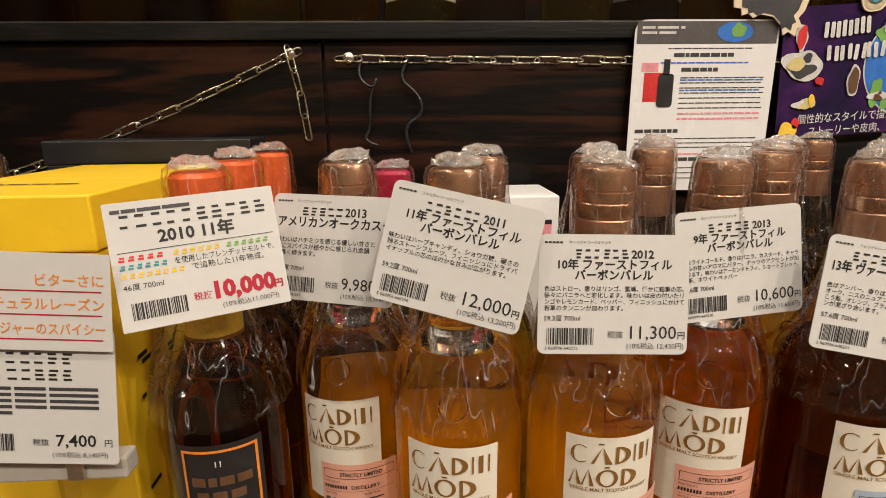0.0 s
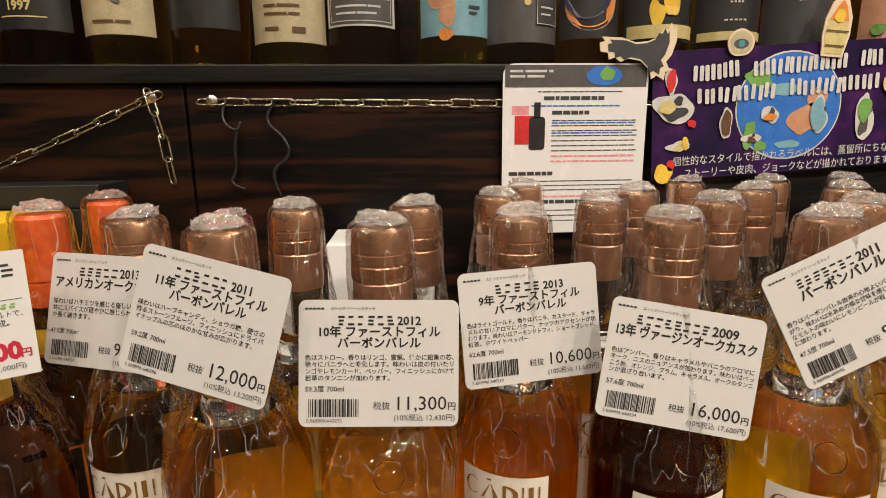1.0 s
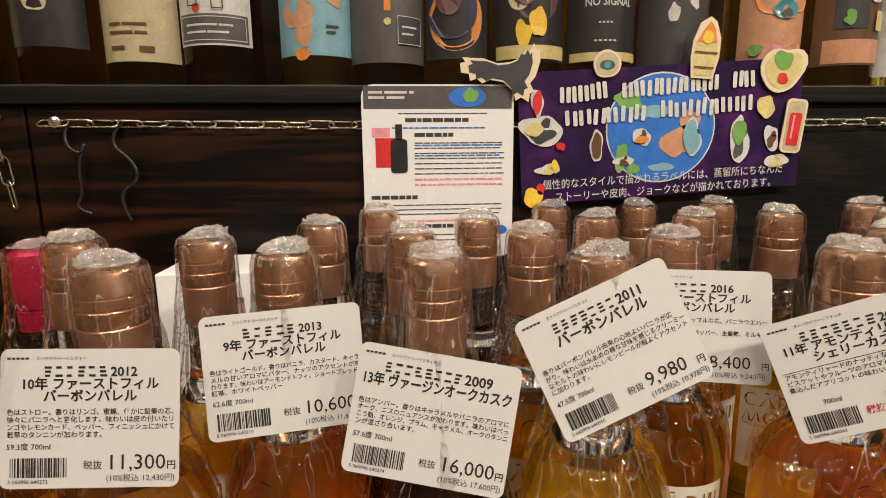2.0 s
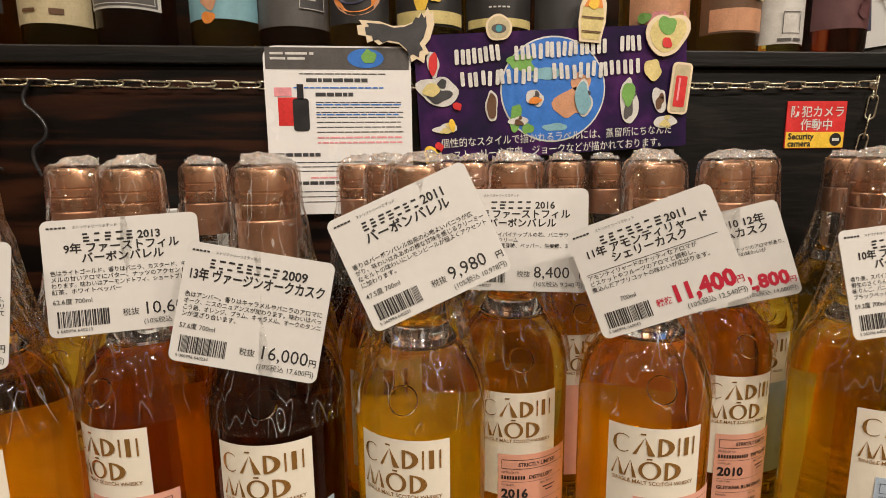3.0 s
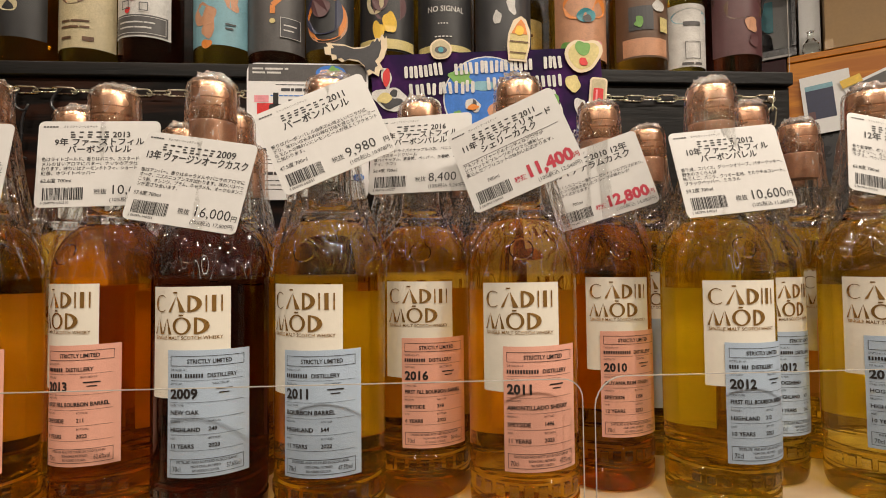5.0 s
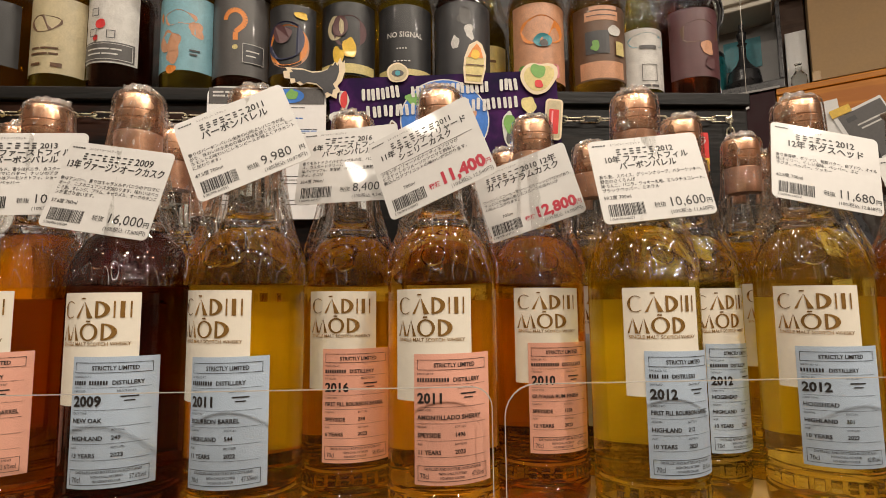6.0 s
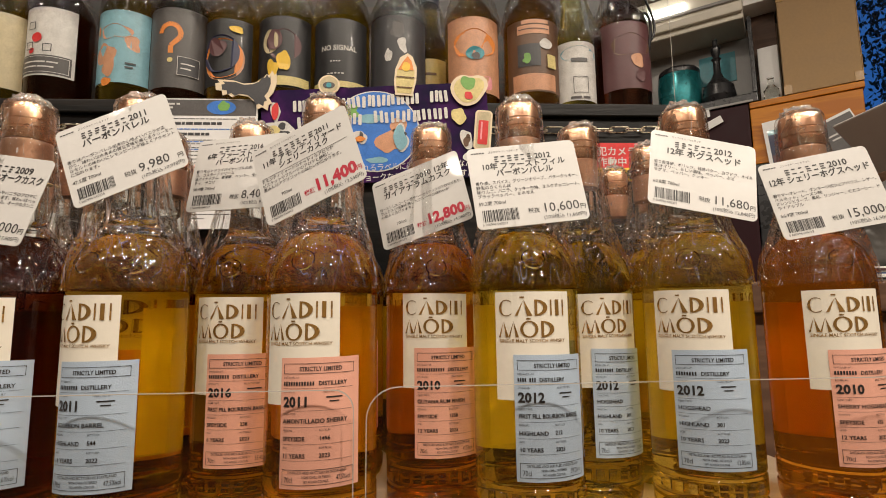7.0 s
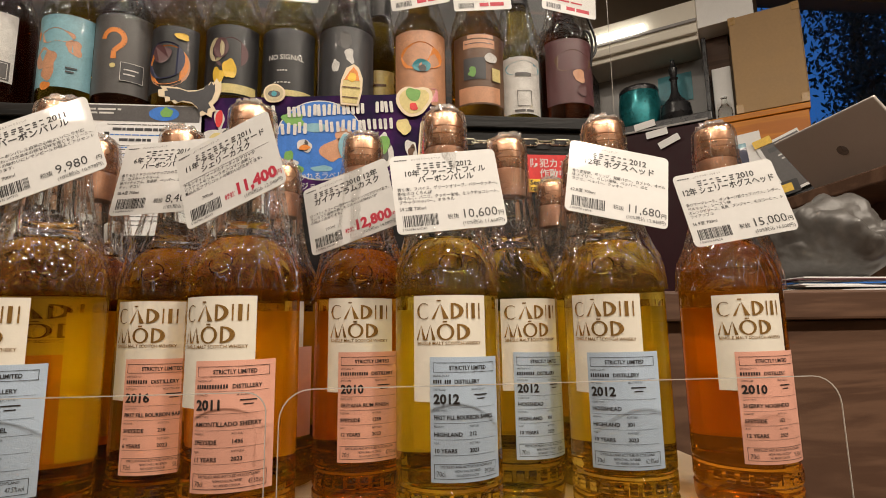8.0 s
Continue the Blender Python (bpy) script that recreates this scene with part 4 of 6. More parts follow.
# ---- the left end: orange-capped bottles, cartons, card stand ----
ART = {k: mat("print_" + k, c, 0.42, vary=0.22, scale=85, coat=0.1) for k, c in dict(
    black=(0.016, 0.016, 0.018), navy=(0.02, 0.025, 0.07), orange=(0.72, 0.24, 0.04), peach=(0.55, 0.28, 0.16), sky=(0.20, 0.40, 0.48), cream=(0.50, 0.43, 0.27), sand=(0.62, 0.52, 0.22),
    grey=(0.085, 0.080, 0.080), white=(0.60, 0.59, 0.57), red=(0.60, 0.03, 0.03), yellow=(0.80, 0.52, 0.05), teal=(0.05, 0.28, 0.34), brown=(0.12, 0.06, 0.03), purple=(0.13, 0.03, 0.22),
    blue=(0.03, 0.16, 0.55), green=(0.16, 0.36, 0.08), plum=(0.11, 0.045, 0.05), ink=(0.045, 0.045, 0.05), pinkish=(0.75, 0.30, 0.34)).items()}
DARKGLASS = clear("dark_brown_spirit", (0.30, 0.11, 0.04), 1.40)
OLD_BODY = lathe_mesh("body", [(0.0, 0.004), (0.028, 0.0), (0.0325, 0.003), (0.0345, 0.010), (0.0345, 0.145), (0.0335, 0.158), (0.0295, 0.172), (0.0235, 0.184), (0.0175, 0.196), (0.0145, 0.210), (0.0138, 0.232), (0.0, 0.2322)], DARKGLASS, 48, False)


def capped(me_name, material):
    return lathe_mesh(me_name, [(0.0100, 0.2330), (0.0134, 0.2332), (0.0136, 0.2480), (0.0128, 0.2486), (0.0128, 0.2496), (0.0138, 0.2502), (0.0143, 0.2720), (0.0140, 0.2890), (0.0120, 0.2916), (0.0004, 0.2920)], material, 36, False)


CAP_ORANGE, CAP_PINK = capped("cap", M_ORANGECAP), capped("cap", M_PINKCAP)
OLD_LABEL = patch("front_label", -38, 38, 0.055, 0.150, 0.0350, ART["black"])
pp = Print()
pp.border(-0.0205, 0.062, 0.041, 0.0850, 0.0016)
OLD_FRAME = pp.round("label_border", ART["orange"], 0.0354)
pp = Print()
pp.text("11", -0.0035, 0.1370, 0.0050, 0.02)
OLD_NUM = pp.round("label_number", ART["white"], 0.0354)
pp = Print()
word_bars(pp, -0.016, 0.125, 0.0055, (0.0075, 0.0045, 0.0075, 0.008), 0.0015)
word_bars(pp, -0.014, 0.116, 0.0055, (0.0065, 0.0075, 0.008), 0.0020)
OLD_WORDS = pp.round("label_blocks", ART["brown"], 0.0354)
OLD_BAND = patch("neck_label", -80, 80, 0.2010, 0.2200, 0.0160, ART["yellow"])


def old_bottle(x, y, cap_me, label, seed, turn=0.0):
    b = thing("whisky_bottle", x, y, TOP + 0.0006, label, "bottle", "wrapped whisky bottles on the board")
    part("body", OLD_BODY, None, b, "dark brown glass body")
    part("cap", cap_me, None, b)
    rz = pose(0, 0, 0, 0, 0, turn)
    f = part("front_label", OLD_LABEL, None, b, "black label with an orange border", rz)
    part("label_border", OLD_FRAME, None, f)
    part("label_number", OLD_NUM, None, f)
    part("label_blocks", OLD_WORDS, None, f)
    part("neck_label", OLD_BAND, None, b, "yellow paper neck band", rz)
    w, k = WRAPS[seed % len(WRAPS)]
    part("plastic_wrap", w, None, b, "clear crinkled plastic wrap", pose(0, 0, 0, 0, 0, 50 * seed))
    part("wrap_knot", k, None, b, "", pose(0, 0, -0.0008, 0, 0, 50 * seed))
    return b


b_a = old_bottle(-0.1095, 0.298, CAP_ORANGE, "wrapped dark whisky bottle with an orange cap and price card", 2, 12)
old_bottle(-0.1115, 0.370, CAP_ORANGE, "wrapped dark whisky bottle with an orange cap, behind another", 3, 5)
old_bottle(-0.1075, 0.4415, CAP_ORANGE, "wrapped dark whisky bottle with an orange cap, at the back", 4, 5)
low = old_bottle(-0.012, 0.416, CAP_PINK, "wrapped bottle with a magenta cap behind copper caps", 1, 5)
low.matrix_world = pose(-0.012, 0.416, TOP + 0.0006) @ Matrix.Diagonal((1.05, 1.05, 0.957, 1))
bottle(-0.310, 0.415, "gold", "pink", 4, "wrapped whisky bottle standing behind the yellow carton", 3)


def special_tag(b, where, lean):
    """The square-cornered red-price card of the orange-capped bottle, with coloured name blocks."""
    yaw, pit, rol = (radians(a) for a in lean)
    m = Matrix.Translation(Vector(where) - b.matrix_world.translation) @ Matrix.Rotation(yaw, 4, "Z") @ Matrix.Rotation(-pit, 4, "X") @ Matrix.Rotation(-rol, 4, "Y")
    t = part("price_tag", CARD_SQUARE, None, b, "white printed price card with a red price", m)
    L, U = -TAG_W / 2, TAG_H / 2
    ink, soft, red = Print(), Print(), Print()
    word_bars(soft, L + 0.0030, U - 0.0052, 0.0017, (0.004, 0.006, 0.010, 0.012), 0.0006)
    stroke_cells(ink, L + 0.005, U - 0.0125, 0.067, 0.0062, 10, 0.0012, 3)
    ink.text("2010 11年", 0, U - 0.0205, 0.0080, 0.03, "CENTER")
    soft.bar(L + 0.003, U - 0.0238, TAG_W - 0.006, 0.0003)
    ink.text("を使用したブレンデッドモルトで、", L + 0.0260, U - 0.0318, 0.0036, fit=0.046)
    ink.text("で追熟した11年熟成。", L + 0.0330, U - 0.0358, 0.0036, fit=0.036)
    ink.text("46度 700ml", L + 0.0030, U - 0.0412, 0.0036)
    barcode(ink, L + 0.0050, -U + 0.0050, 0.0230, 0.0080, 4)
    soft.text("(10%税込11,000円)", L + 0.0435, -U + 0.0036, 0.0034, 0.0, fit=0.029)
    red.text("税抜", L + 0.0315, -U + 0.0095, 0.0042, 0.012)
    red.text("10,000", L + 0.0395, -U + 0.0088, 0.0112, 0.05, fit=0.029)
    red.text("円", L + 0.0692, -U + 0.0090, 0.0046, 0.03)
    part("lettering", ink.flat("lettering", M_INK, -0.00045), None, t)
    part("fine_print", soft.flat("fine_print", M_GREYINK, -0.00045), None, t)
    part("red_price", red.flat("red_price", M_RED, -0.00045), None, t, "bold red printed price")
    for name, color, bars in (("red", "red", [(0.003, 0.0278, 0.020)]), ("yellow", "yellow", [(0.026, 0.0278, 0.022), (0.003, 0.0358, 0.028)]), ("green", "green", [(0.050, 0.0278, 0.021)]), ("blue", "teal", [(0.003, 0.0318, 0.021)])):
        q = Print()
        for dx, dz, w in bars:
            n = int(w / 0.0034)
            for i in range(n):
                q.bar(L + dx + i * w / n, U - dz, w / n * 0.62, 0.0010)
                q.bar(L + dx + i * w / n + 0.0006, U - dz + 0.0014, w / n * 0.5, 0.0009)
        part("colour_blocks", q.flat("colour_blocks", ART[color], -0.00045), None, t)


special_tag(b_a, (-0.0991, 0.2660, 1.1843), (21.3, 16.1, 3.1))


def carton(name, x0, x1, y0, y1, z1, material, label, marks=None, lid=0.0):
    c = thing(name, (x0 + x1) / 2, (y0 + y1) / 2, TOP + 0.0006, label, "box")
    w, d, h = (x1 - x0) / 2, (y1 - y0) / 2, z1 - TOP
    part("body", box(-w, w, -d, d, 0, h - lid, 0.0012), material, c)
    if lid:
        part("lid", box(-w - 0.0008, w + 0.0008, -d - 0.0008, d + 0.0008, h - lid + 0.0003, h, 0.0012), material, c)
    if marks:
        marks(c, w, d, h)
    return c


def yellow_marks(c, w, d, h):
    p = Print()
    barcode(p, -w + 0.012, h - 0.075, 0.018, 0.030, 9)
    word_bars(p, 0.018, h - 0.060, 0.003, (0.004,), 0.001)
    word_bars(p, 0.018, h - 0.066, 0.003, (0.004,), 0.001)
    word_bars(p, 0.018, h - 0.072, 0.003, (0.004,), 0.001)
    part("printing", p.flat("printing", M_INK, -d - 0.0010), None, c)
    q = Print()
    rnd = random.Random(5)
    for i in range(14):
        q.bar(rnd.uniform(-d + 0.01, d - 0.02), rnd.uniform(0.02, h - 0.09), rnd.uniform(0.004, 0.014), 0.0028)
    part("side_printing", q.flat("side_printing", M_INK, 0), None, c, "", pose(w + 0.0006, 0, 0, 0, 0, 90))
    t = Print()
    word_bars(t, -0.035, -0.004, 0.0035, (0.016, 0.012, 0.010, 0.014), 0.002)
    part("top_printing", t.flat("top_printing", ART["brown"], 0), None, c, "", pose(0, 0.01, h + 0.0004, -90, 0, 0))


carton("yellow_box", -0.268, -0.1585, 0.284, 0.362, 1.2122, M_YELLOW, "bright yellow whisky carton with black printing", yellow_marks, 0.030)
carton("yellow_box", -0.268, -0.1600, 0.367, 0.470, 1.2118, M_YELLOW, "bright yellow whisky carton behind another", None, 0.030)
carton("black_box", -0.305, -0.1340, 0.4800, 0.5260, 1.2310, M_BLACKBOX, "matt black gift box against the dark panel", None, 0.02)


def white_marks(c, w, d, h):
    p = Print()
    word_bars(p, w - 0.022, h - 0.034, 0.010, (0.016,), 0.001)
    part("printing", p.flat("printing", ART["pinkish"], -d - 0.0006), None, c)
    q = Print()
    q.bar(w - 0.020, h - 0.024, 0.014, 0.004)
    part("printing", q.flat("printing", M_INK, -d - 0.0006), None, c)


carton("white_box", 0.055, 0.1260, 0.4420, 0.5160, 1.1830, M_WHITE, "small white carton with a pink patch", white_marks)


def card_stand():
    st = thing("card_stand", -0.172, 0.250, TOP + 0.0006, "clear acrylic stand holding two price cards", "card stand")
    base = TOP + 0.0006
    part("foot", box(-0.03, 0.03, -0.02, 0.025, 0, 0.003, 0.0008), M_ACRYL, st)
    part("post", box(-0.004, 0.004, -0.002, 0.002, 0.003, 0.150, 0.0005), M_ACRYL, st)
    part("bracket", box(-0.035, 0.033, -0.006, 0.006, 0.1465, 0.1580, 0.0015), M_EDGE, st, "clear acrylic clip bar")
    part("clip", box(0.006, 0.014, -0.0085, -0.0062, 0.148, 0.158, 0.0006), M_STEEL, st, "small steel clip")
    lower = part("price_tag", slab("card", outline_rr(0.070, 0.066, 0.002), -0.0002, 0.0002, M_CARD), None, st, "white printed price card", pose(0.0010, -0.0085, 1.1245 - base, -6, 0, 0) @ pose(0, 0, 0, 0, 3.5, 0))
    p, soft = Print(), Print()
    word_bars(soft, -0.032, 0.0275, 0.0016, (0.012, 0.009), 0.001)
    for z, n in ((0.0165, 5), (0.0085, 5)):
        stroke_cells(p, -0.014, z, 0.031, 0.0052, n, 0.0010, int(z * 1e4))
    for i in range(5):
        word_bars(soft, -0.032, 0.0035 - 0.0030 * i, 0.0016, (0.020, 0.014, 0.022)[: 3 if i < 4 else 1], 0.0015)
    barcode(p, -0.030, -0.0265, 0.018, 0.0085, 12)
    p.text("税抜", -0.004, -0.0235, 0.0038)
    p.text("7,400", 0.0065, -0.0240, 0.0084, 0.012)
    p.text("円", 0.0285, -0.0238, 0.0042)
    soft.text("(10%税込 8,140円)", 0.0045, -0.0295, 0.0033, fit=0.027)
    part("lettering", p.flat("lettering", M_INK, -0.00045), None, lower)
    part("fine_print", soft.flat("fine_print", M_GREYINK, -0.00045), None, lower)
    upper = part("handwritten_card", slab("card", outline_rr(0.070, 0.045, 0.001), -0.0002, 0.0002, M_CARD), None, st, "card with orange handwriting", pose(0.0045, -0.0060, 1.1705 - base, -6, 0, 0) @ pose(0, 0, 0, 0, 3.5, 0))
    q, ln = Print(), Print()
    for z, words in ((0.0080, "ビターさに"), (-0.0030, "ナチュラルレーズン"), (-0.0145, "ジンジャーのスパイシー")):
        q.text(words, 0.032, z, 0.0062, 0.006, "RIGHT", fit=0.056)
        ln.bar(-0.033, z - 0.0030, 0.064, 0.0006)
    part("handwriting", q.flat("handwriting", ART["orange"], -0.00045), None, upper)
    part("ruled_lines", ln.flat("ruled_lines", M_RED, -0.00045), None, upper)


card_stand()

# ---- papers on the dark panel ----
NEB = bpy.data.materials.new("night_sky_print")
NEB.use_nodes = True
nt = NEB.node_tree
co, nz, cr = nt.nodes.new("ShaderNodeTexCoord"), nt.nodes.new("ShaderNodeTexNoise"), nt.nodes.new("ShaderNodeValToRGB")
nz.inputs["Scale"].default_value, nz.inputs["Detail"].default_value = 22, 6
for pos, c in ((0.36, (0.012, 0.010, 0.035, 1)), (0.52, (0.028, 0.010, 0.06, 1)), (0.66, (0.065, 0.016, 0.10, 1))):
    el = cr.color_ramp.elements.new(pos)
    el.color = c
cr.color_ramp.elements.remove(cr.color_ramp.elements[0])
cr.color_ramp.elements.remove(cr.color_ramp.elements[-1])
nt.links.new(co.outputs["Object"], nz.inputs["Vector"])
nt.links.new(nz.outputs[0], cr.inputs[0])
nt.links.new(cr.outputs[0], nt.nodes["Principled BSDF"].inputs["Base Color"])
nt.nodes["Principled BSDF"].inputs["Roughness"].default_value = 0.16

PX, PZ, PT = 0.4865, 1.290, radians(3.2)


def pl(x, z):
    """Place on the poster's own sheet."""
    dx, dz = x - PX, z - PZ
    return dx * math.cos(PT) + dz * math.sin(PT), -dx * math.sin(PT) + dz * math.cos(PT)


poster = thing("poster", PX, 0.5200, PZ, "glossy dark purple night-sky poster with white title blocks", "poster")
poster.matrix_world = pose(PX + 0.0030, 0.5200, PZ) @ Matrix.Rotation(-PT, 4, "Y")
part("sheet", slab("sheet", outline_rr(0.272, 0.1190, 0.0015, 2), -0.0003, 0.0003, NEB), None, poster)


def on_poster(name, color, build, level=1, label=""):
    p = Print()
    build(p)
    return part(name, p.flat(name, ART[color], -0.0003 - 0.0004 * level), None, poster, label)


def blob(p, cx, cz, r, seed, k=0.25, n=22, sx=1.0, sz=1.0, turn=0.0):
    """An uneven rounded patch."""
    rnd = random.Random(seed)
    ph = [(m, rnd.uniform(0, 6.28), rnd.uniform(0.3, 1) / m) for m in (2, 3, 4, 5)]
    pts = []
    for i in range(n):
        a = 2 * math.pi * i / n
        rr = r * (1 + k * sum(w * math.sin(m * a + f) for m, f, w in ph))
        x, z = rr * math.cos(a) * sx, rr * math.sin(a) * sz
        pts.append((cx + x * math.cos(turn) - z * math.sin(turn), cz + x * math.sin(turn) + z * math.cos(turn)))
    p.poly(pts)


ex, ez = pl(0.4845, 1.293)
on_poster("globe_rim", "white", lambda p: p.disc(ex, ez, 0.0530, 40, 0.0505), 1)
on_poster("globe", "blue", lambda p: p.disc(ex, ez, 0.0515, 40, 0.0490), 2, "blue printed globe")


for name, color, x, z, r, seed, sx, sz in (("land", "peach", 0.5015, 1.2805, 0.0150, 1, 1, 1), ("land", "peach", 0.512, 1.300, 0.0095, 4, 1, 1), ("land", "green", 0.447, 1.266, 0.0085, 2, 0.7, 1.5), ("land", "green", 0.4595, 1.2555, 0.0055, 3, 1, 1), ("land", "green", 0.452, 1.318, 0.0110, 5, 1.3, 0.7), ("cloud", "sky", 0.478, 1.308, 0.0100, 6, 1.6, 0.5), ("cloud", "sky", 0.487, 1.257, 0.0080, 7, 1.5, 0.5)):
    on_poster(name, color, lambda p: blob(p, *pl(x, z), r, seed, 0.4, 22, sx, sz), 3)


def title():
    """Plain white strokes where the title's letters stand, two rows."""
    for x0, z0, x1, z1, n, gaps in ((0.387, 1.3145, 0.574, 1.330, 16, (4, 13)), (0.393, 1.2935, 0.574, 1.3085, 14, (6,))):
        (a, b), (c, d) = pl(x0, z0), pl(x1, z1)
        step = (c - a) / n
        rnd = random.Random(n)
        for i in range(n):
            if i in gaps:
                continue
            h, w, t = 0.0165 + rnd.uniform(-0.001, 0.001), step * rnd.uniform(0.80, 0.92), 0.0040
            cx, cz, tilt = a + step * i, b + (d - b) * i / n, rnd.uniform(-0.10, 0.10)
            bars = [(0, h * rnd.uniform(0, 0.12), t, h * 0.86), (w - t, h * rnd.uniform(0, 0.12), t, h * 0.86)]
            p = Print()
            for bx, bz, bw, bh in bars:
                p.poly([(cx + (bx + bw / 2 + u) * math.cos(tilt) - (bz + bh / 2 + v) * math.sin(tilt), cz + (bx + bw / 2 + u) * math.sin(tilt) + (bz + bh / 2 + v) * math.cos(tilt)) for u, v in outline_rr(bw, bh, min(bw, bh) * 0.35, 3)])
            part("title_block", p.flat("title_block", ART["white"], -0.0023), None, poster, "white hand-drawn strokes")


title()


def lines(p):
    x, z = pl(0.385, 1.2385)
    p.text("個性的なスタイルで描かれるラベルには、蒸留所にちなんだ", x - 0.012, z, 0.0098, 0.0, fit=0.236)
    x, z = pl(0.385, 1.2265)
    p.text("ストーリーや皮肉、ジョークなどが描かれております。", x, z, 0.0098, 0.0, fit=0.212)


on_poster("poster_lettering", "white", lines, 5)
for name, color, items in (
        ("printed_shape", "white", [(0.371, 1.291, 0.017, 11, 1.2, 0.9), (0.466, 1.285, 0.0095, 12, 1.0, 0.9), (0.450, 1.263, 0.007, 13, 1.4, 0.7), (0.378, 1.256, 0.009, 14, 1.3, 0.6), (0.423, 1.277, 0.0105, 15, 0.65, 1.5), (0.562, 1.281, 0.015, 16, 0.62, 1.7), (0.594, 1.283, 0.010, 17, 0.8, 1.3), (0.601, 1.262, 0.010, 18, 1.2, 0.7), (0.515, 1.284, 0.014, 19, 0.75, 1.2), (0.366, 1.316, 0.0085, 30, 0.75, 1.5)]),):
    for x, z, r, s, sx, sz in items:
        on_poster(name, color, lambda p: blob(p, *pl(x, z), r * 0.92, s, 0.35, 26, sx, sz), 4)
        on_poster(name, ("grey", "brown", "sand", "ink")[s % 4], lambda p: (blob(p, *pl(x, z - r * 0.25), r * 0.50, s + 40, 0.5, 26, sx, sz), blob(p, *pl(x + r * 0.2, z + r * 0.4), r * 0.26, s + 41, 0.4, 18)), 5)
for color, items in (("sky", [(0.514, 1.284, 0.0115, 19, 0.75, 1.2)]), ("green", [(0.561, 1.289, 0.0085, 22, 0.8, 1.3)]), ("red", [(0.366, 1.316, 0.0065, 23, 0.7, 1.5), (0.371, 1.238, 0.0045, 24, 1, 1), (0.389, 1.277, 0.0040, 25, 1, 1)]),
                     ("yellow", [(0.364, 1.230, 0.0095, 26, 1.0, 0.9), (0.384, 1.259, 0.004, 27, 0.8, 1.4)]), ("sand", [(0.364, 1.292, 0.008, 28, 1.0, 0.8), (0.585, 1.312, 0.010, 29, 0.9, 1.0)]), ("brown", [(0.423, 1.277, 0.0080, 15, 0.6, 1.5)]), ("orange", [(0.466, 1.2825, 0.0065, 31, 1.0, 0.5)])):
    for x, z, r, s, sx, sz in items:
        on_poster("printed_shape", color, lambda p: blob(p, *pl(x, z), r, s, 0.3, 22, sx, sz), 6)


def sticker(label, x, z, y, turn, outline, fills):
    """A die-cut board picture with a buff rim, standing a little proud."""
    s = thing("sticker", x, y, z, label, "sticker", "die-cut stickers round the poster")
    s.matrix_world = pose(x, y, z) @ Matrix.Rotation(-radians(turn), 4, "Y")
    p = Print()
    outline(p)
    part("backing", slab("backing", p.vs, -0.0006, 0.0006, M_BUFF), None, s, "buff cut edge")
    for i, (color, fn) in enumerate(fills):
        q = Print()
        fn(q)
        part("picture", q.flat("picture", ART[color], -0.0009 - 0.0003 * i), None, s)


def bird(p, k=1.0):
    pts = [(-0.037, 0.008), (-0.032, 0.009), (-0.035, 0.013), (-0.027, 0.0125), (-0.016, 0.012), (-0.004, 0.008), (0.008, 0.009), (0.018, 0.013), (0.022, 0.020), (0.026, 0.019), (0.029, 0.025), (0.032, 0.019), (0.034, 0.022), (0.035, 0.010), (0.031, -0.003), (0.026, -0.009), (0.030, -0.016), (0.026, -0.018), (0.025, -0.025), (0.018, -0.021), (0.013, -0.024), (0.011, -0.016), (0.002, -0.008), (-0.010, -0.006), (-0.017, -0.009), (-0.022, -0.005), (-0.028, -0.007), (-0.029, -0.001), (-0.036, 0.0)]
    p.poly([(x * k, z * k) for x, z in pts])


YS = 0.5165
sticker("die-cut sticker of a dark flying bird", 0.3355, 1.3415, YS, 0, bird, [("ink", lambda p: bird(p, 0.80))])
sticker("round die-cut badge with an eye shape", 0.4320, 1.3495, YS, 0, lambda p: blob(p, 0, 0, 0.0125, 3, 0.1), [("cream", lambda p: blob(p, 0, 0, 0.0105, 3, 0.1)), ("grey", lambda p: p.disc(0, -0.001, 0.0072, 20, 0.0042)), ("teal", lambda p: p.disc(0, -0.001, 0.0032, 16))])
sticker("die-cut sticker of a wooden cask with flames", 0.5240, 1.3630, YS, -4, lambda p: p.poly([(-0.011, -0.026), (0.010, -0.026), (0.0135, -0.006), (0.013, 0.010), (0.007, 0.024), (0.001, 0.028), (-0.008, 0.022), (-0.013, 0.006), (-0.0135, -0.008)]),
        [("sand", lambda p: p.poly([(-0.009, -0.0235), (0.008, -0.0235), (0.0112, -0.008), (0.0105, 0.006), (-0.0105, 0.006), (-0.0112, -0.008)])), ("orange", lambda p: p.poly([(-0.0095, 0.006), (0.0095, 0.006), (0.006, 0.018), (0.001, 0.024), (-0.004, 0.017)])), ("yellow", lambda p: blob(p, 0, 0.010, 0.0055, 6, 0.2)), ("brown", lambda p: (p.bar(-0.0108, -0.004, 0.0216, 0.0014), p.bar(-0.0100, -0.017, 0.019, 0.0014)))])
sticker("die-cut sticker of a plain olive and red shape", 0.6005, 1.3455, YS, 12, lambda p: blob(p, 0, 0, 0.0215, 8, 0.35, 26, 0.9, 1.05), [("sand", lambda p: blob(p, 0, 0, 0.0175, 8, 0.35, 26, 0.9, 1.05)), ("green", lambda p: blob(p, 0.001, 0.008, 0.0088, 9, 0.3)), ("red", lambda p: blob(p, -0.002, -0.008, 0.0050, 10, 0.3))])
